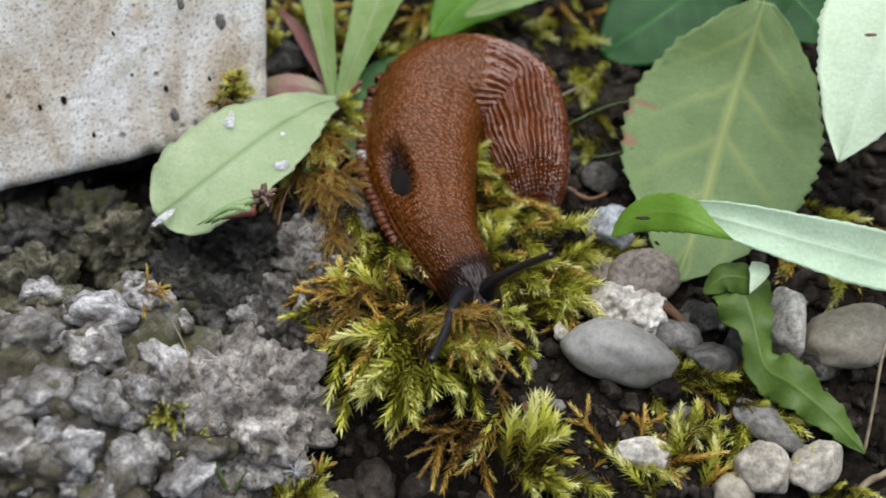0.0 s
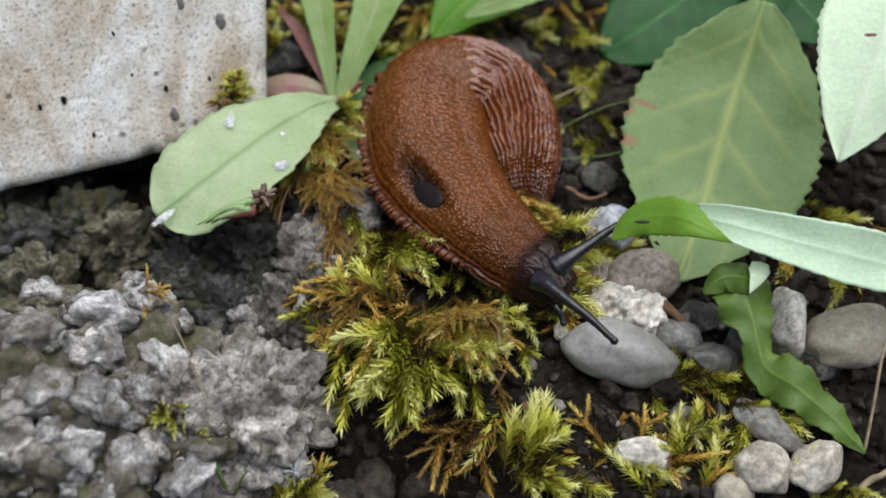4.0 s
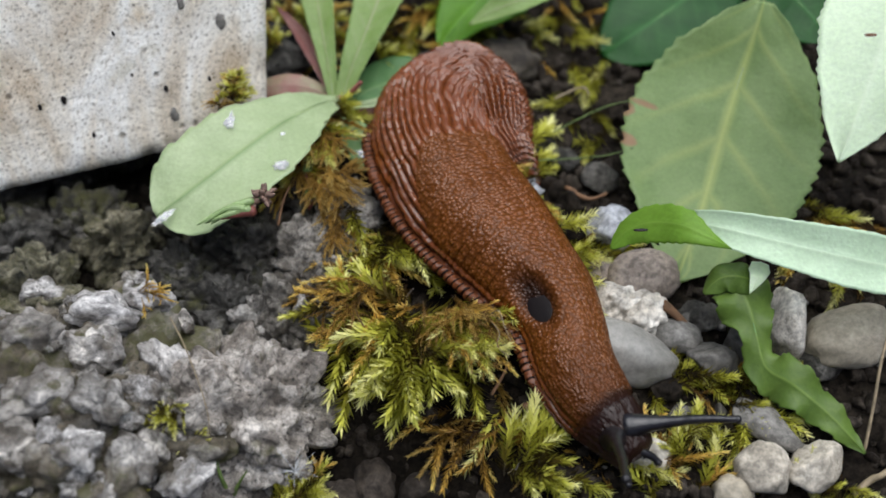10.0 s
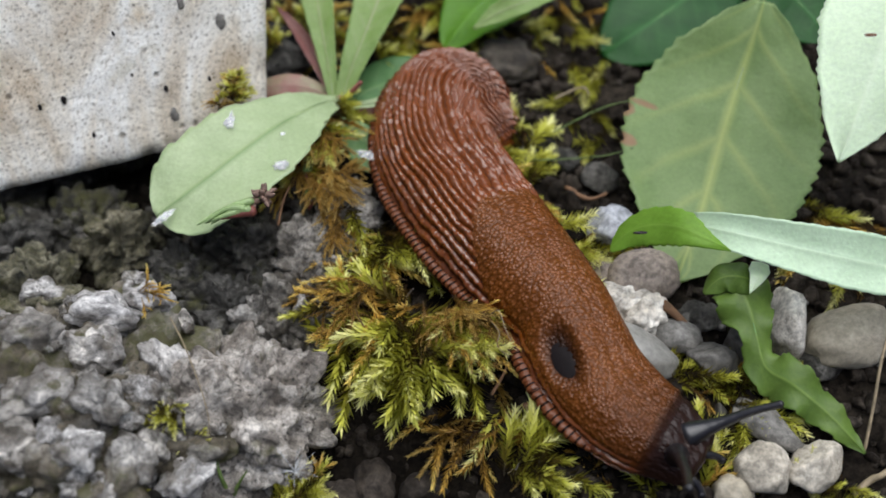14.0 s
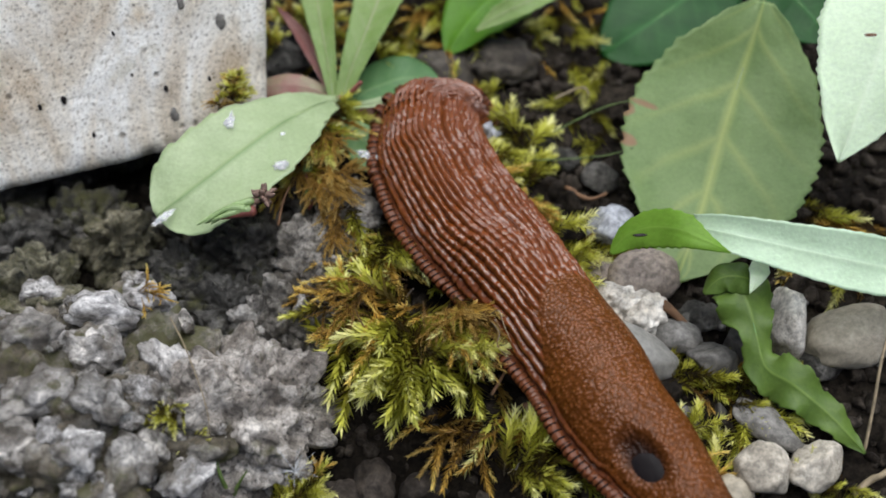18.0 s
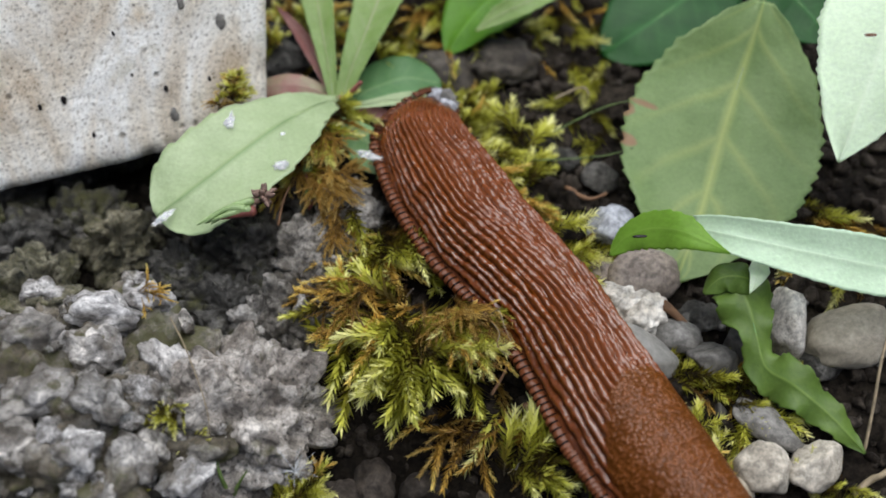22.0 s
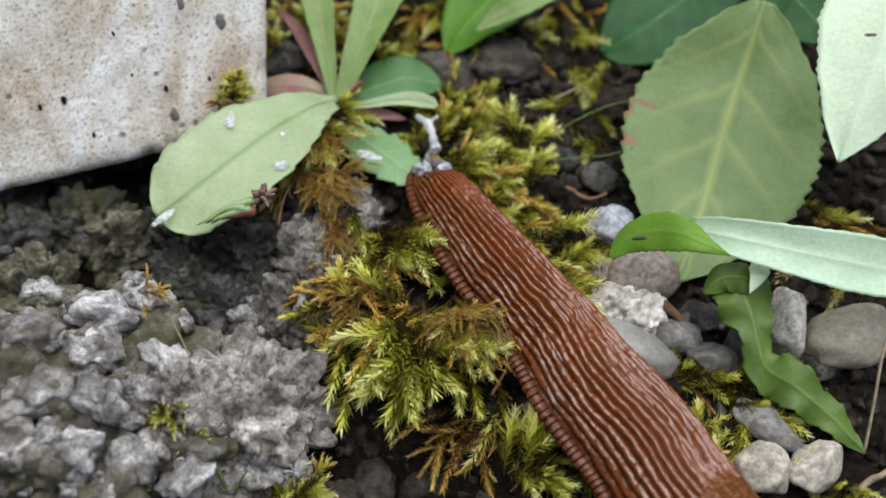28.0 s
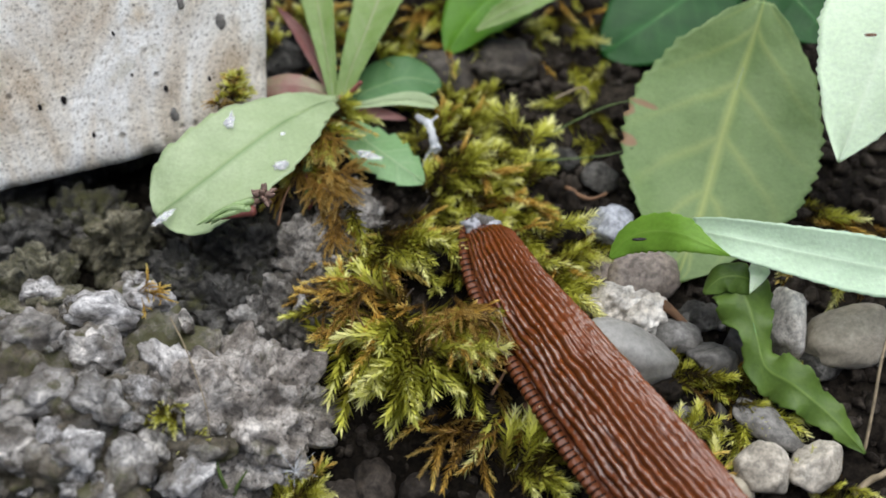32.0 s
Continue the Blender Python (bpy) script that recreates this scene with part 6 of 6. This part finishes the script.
turn(20, 74.0, [(5.7, 30.5, 4.0, 0.6), (2.5, 30.5, 4.0, 1.1), (-1.6, 27.5, 4.0, 1.8), (-2.9, 21.7, 4.0, 3.0), (-2.9, 15.6, 4.0, 3.9), (0.4, 6.0, 4.0, 4.0), (5.8, -3.0, 4.0, 3.3), (11.3, -11.1, 4.0, 2.1), (15.3, -17.4, 4.0, 1.2), (19.2, -25.2, 4.0, 1.0), (21.7, -31.7, 4.0, 1.3), (26.2, -38.8, 4.0, 1.3), (30.8, -45.4, 4.0, 0.9), (34.9, -51.8, 4.0, 0.6), (38.5, -57.8, 4.0, 0.7), (42.5, -62.7, 4.0, 1.2), (45.8, -66.4, 4.0, 1.9)])
turn(23, 77.6, [(-0.2, 28.1, 4.0, 0.6), (-2.3, 25.8, 4.0, 0.5), (-3.6, 21.6, 4.0, 1.4), (-4.1, 16.9, 4.0, 2.5), (-2.3, 12.0, 4.0, 2.9), (2.0, 3.5, 4.0, 2.8), (7.6, -6.2, 4.0, 2.2), (13.4, -14.5, 4.0, 1.2), (17.6, -20.6, 4.0, 0.8), (20.8, -28.2, 4.0, 1.1), (24.3, -35.5, 4.0, 1.2), (28.3, -42.8, 4.0, 1.1), (31.8, -49.3, 4.0, 0.8), (36.0, -55.8, 4.0, 0.6), (40.0, -61.1, 4.0, 0.9), (43.2, -66.5, 4.0, 1.8), (47.7, -71.5, 4.0, 3.2)])
turn(25.5, 81.0, [(-1.9, 21.3, 4.0, 0.6), (-4.2, 19.8, 4.0, 0.6), (-4.9, 17.3, 4.0, 1.4), (-4.6, 13.1, 4.0, 2.2), (-1.2, 6.6, 4.0, 2.2), (4.0, -2.3, 4.0, 1.8), (9.1, -9.7, 4.0, 1.3), (13.6, -16.9, 4.0, 0.6), (17.6, -23.2, 4.0, 0.3), (21.5, -29.7, 4.0, 0.7), (24.7, -36.9, 4.0, 1.4), (28.2, -44.2, 4.0, 1.6), (32.0, -50.6, 4.0, 1.2), (36.3, -57.0, 4.0, 0.8), (40.2, -62.3, 4.0, 1.0), (43.6, -67.6, 4.0, 2.3), (48.1, -73.3, 4.0, 4.5)])
turn(28, 78.8, [(-3.5, 14.0, 4.0, 0.1), (-2.7, 11.8, 4.0, 0.7), (-0.8, 6.5, 4.0, 0.4), (3.1, -1.1, 4.0, 0.1), (8.5, -10.2, 4.0, 0.0), (14.0, -18.5, 4.0, 0.0), (18.0, -24.7, 4.0, 0.3), (21.3, -31.1, 4.0, 0.8), (25.5, -37.4, 4.0, 1.1), (28.8, -42.8, 4.0, 1.2), (32.0, -49.4, 4.0, 1.1), (35.6, -55.5, 4.0, 0.9), (39.1, -61.3, 4.0, 1.1), (42.9, -67.1, 4.0, 2.2), (47.1, -72.6, 4.0, 4.5)])
turn(30, 79.7, [(-2.0, 8.6, 4.0, 0.0), (0.7, 4.7, 4.0, 0.0), (3.1, -0.1, 4.0, 0.0), (6.8, -7.0, 4.0, 0.0), (11.3, -15.1, 4.0, 0.0), (16.2, -22.5, 4.0, 0.1), (20.1, -29.7, 4.0, 0.5), (25.0, -37.6, 4.0, 1.1), (28.8, -44.1, 4.0, 1.4), (32.3, -50.6, 4.0, 1.1), (36.0, -57.2, 4.0, 0.5), (40.1, -63.7, 4.0, 0.4), (44.2, -69.6, 4.0, 1.6), (48.2, -76.1, 4.0, 4.5)])
turn(32, 76.6, [(5.5, 2.2, 4.0, 0.0), (7.0, -3.3, 4.0, 0.0), (9.1, -10.1, 4.0, 0.0), (12.3, -17.5, 4.0, 0.0), (16.8, -25.4, 4.0, 0.1), (21.5, -33.4, 4.0, 0.5), (26.2, -41.2, 4.0, 0.7), (30.7, -48.2, 4.0, 0.8), (34.3, -54.5, 4.0, 0.6), (37.9, -60.9, 4.0, 0.2), (41.8, -66.7, 4.0, 0.0), (45.8, -72.1, 4.0, 1.1), (50.1, -77.3, 4.0, 4.5)])


def body_at(rim, way):
    """A function from the place s on the body to point, heading and swelling."""
    fine, share = [], []
    p = [Vector(q[:3]) for q in way]
    p = [p[0] * 2 - p[1]] + p + [p[-1] * 2 - p[-2]]
    for i in range(1, len(p) - 2):
        a, b, c, d = p[i - 1:i + 3]
        for k in range(20):
            u = k / 20
            fine.append(0.5 * (2 * b + (c - a) * u + (2 * a - 5 * b + 4 * c - d) * u * u + (3 * b - a - 3 * c + d) * u ** 3))
            share.append(way[i - 1][3] + (way[i][3] - way[i - 1][3]) * u)
    fine.append(p[-2])
    share.append(way[-1][3])
    xyz = np.array([q[:] for q in fine])
    arc = np.concatenate(([0.0], np.cumsum(np.linalg.norm(np.diff(xyz, axis=0), axis=1))))
    share = np.convolve(np.pad(share, 12, "edge"), np.ones(25) / 25, "valid")

    def where(s):
        q = np.interp(s, (0.0, TAIL, S_ALL), (0.0, rim, arc[-1]))
        return Vector([float(np.interp(q, arc, xyz[:, k])) for k in range(3)]), float(np.interp(q, arc, share))

    def at(s):
        here, d = where(s)
        ahead, behind = where(min(S_ALL, s + 2.5))[0], where(max(0.0, s - 2.5))[0]
        return here, (ahead - behind).normalized(), d
    return at


def heading(way):
    return math.degrees(math.atan2(-way.x, way.y))


# seconds; the tip of each long feeler as seen from its foot (mm)
FEELERS = [(0, (9.2, -3.8, 13.8), (-5.0, -15.4, 5.3)),
           (1, (10.6, 13.1, -2.1), (0.8, -12.6, 11.4)),
           (2, (6.9, 14.9, -4.3), (12.6, 9.9, -5.7)),
           (3, (10.2, 13.3, -2.7), (9.8, -9.0, 10.6)),
           (3.5, (12.7, 11.1, 1.9), (11.4, -12.5, 1.4)),
           (5.5, (16.1, 5.3, -0.7), (2.6, -15.9, 5.4)),
           (7, (16.3, 3.0, -3.7), (-4.5, -15.4, 5.6)),
           (9, (17.0, 0.9, -0.6), (-3.8, -14.7, 7.7)),
           (11, (16.1, 3.4, -4.2), (0.4, -10.2, 13.6)),
           (13, (15.6, 6.7, 1.5), (-0.4, -12.5, 11.5)),
           (14.5, (15.0, 5.9, -5.3), (-2.9, -10.8, 12.8))]


VIEW = Vector((0, 0.588, -0.809))
# seconds and degrees by which the narrow leaf hangs higher than in the middle of the time
SAG = [(0.0, 2.4), (3.0, 2.1), (6.0, 0.9), (9.0, 0.45), (13.0, 0.0), (19.0, -0.6), (23.0, -0.8), (28.0, -1.15), (32.0, -1.25)]


def aim(p, way):
    q = Vector(way).to_track_quat("Y", "Z")
    return Matrix.Translation(p) @ q.to_matrix().to_4x4()


# the body leans a little over to its left
LEAN = pose(0, 0, 0, 0, -16, 0)


def motions():
    keys = {ob: [] for q in SEGMENTS for ob in q[1:]}
    base, feel = [], {LONG_A: [], LONG_B: [], SHORT_A: [], SHORT_B: []}
    for t, rim, way in TURNING:
        at = body_at(rim, way)
        root = at(TAIL + 20)[0]
        base.append((t, pose(root.x * MM, root.y * MM, root.z * MM)))
        for s, right, left, back in SEGMENTS:
            p, ahead, d = at(s)
            p = (p - root) * MM
            m = pose(p.x, p.y, p.z, 0, 0, heading(ahead)) @ LEAN
            keys[right].append((t, m @ pose(d * MM, 0, 0)))
            keys[left].append((t, m @ pose(-d * MM, 0, 0)))
            keys[back].append((t, m @ pose(0, 0, (0.15 - 3.0 * max(0.0, 1 - d / 3.0) ** 2) * MM)))
        p, ahead, _ = at(S_ALL - 3.5)
        rt = Vector((ahead.y, -ahead.x, 0)).normalized()
        f = min(FEELERS, key=lambda q: abs(q[0] - t))
        for ob, sgn, d in ((LONG_A, -1, f[1]), (LONG_B, 1, f[2])):
            feel[ob].append((t, aim((p - root + rt * (1.9 * sgn) + Vector((0, 0, 7.0))) * MM, d)))
        p, ahead, _ = at(S_ALL - 1.5)
        for ob, sgn in ((SHORT_A, -1), (SHORT_B, 1)):
            feel[ob].append((t, aim((p - root + rt * (1.6 * sgn) + Vector((0, 0, 3.0))) * MM, ahead * 1.0 + rt * (0.45 * sgn) + Vector((0, 0, -0.45)))))
    walk(SLUG, base)
    # the outer fringe is tucked under the body while the tail lies in a bow
    for s, fringe in FRINGES:
        tuck = pose(-2.6 * MM * min(1.0, (62 - s) / 14), 0, -0.5 * MM)
        out = 0.3 + 1.1 * max(0.0, 1 - s / 30)
        walk(fringe, [(0.0, tuck), (9.0, tuck), (17.0, pose(0.3 * MM, 0, 0)), (20.0, pose(out * MM, 0, 0)), (25.5, pose(out * MM, 0, 0)), (28.0, pose(0.3 * MM, 0, 0)), (32.0, pose(0.3 * MM, 0, 0))])
    foot = NARROW_LEAF.location.copy()
    walk(NARROW_LEAF, [(t, Matrix.Translation(foot) @ Matrix.Rotation(radians(d), 4, VIEW)) for t, d in SAG])
    hook = TOP_LEAF.location.copy()
    walk(TOP_LEAF, [(t, Matrix.Translation(hook) @ Matrix.Rotation(radians(d), 4, VIEW)) for t, d in ((0.0, 9.0), (3.0, 9.0), (6.0, 7.0), (9.0, 5.0), (12.0, 3.5), (17.0, 0.0), (32.0, 0.0))])
    for ob, r in list(keys.items()) + list(feel.items()):
        walk(ob, r)


motions()
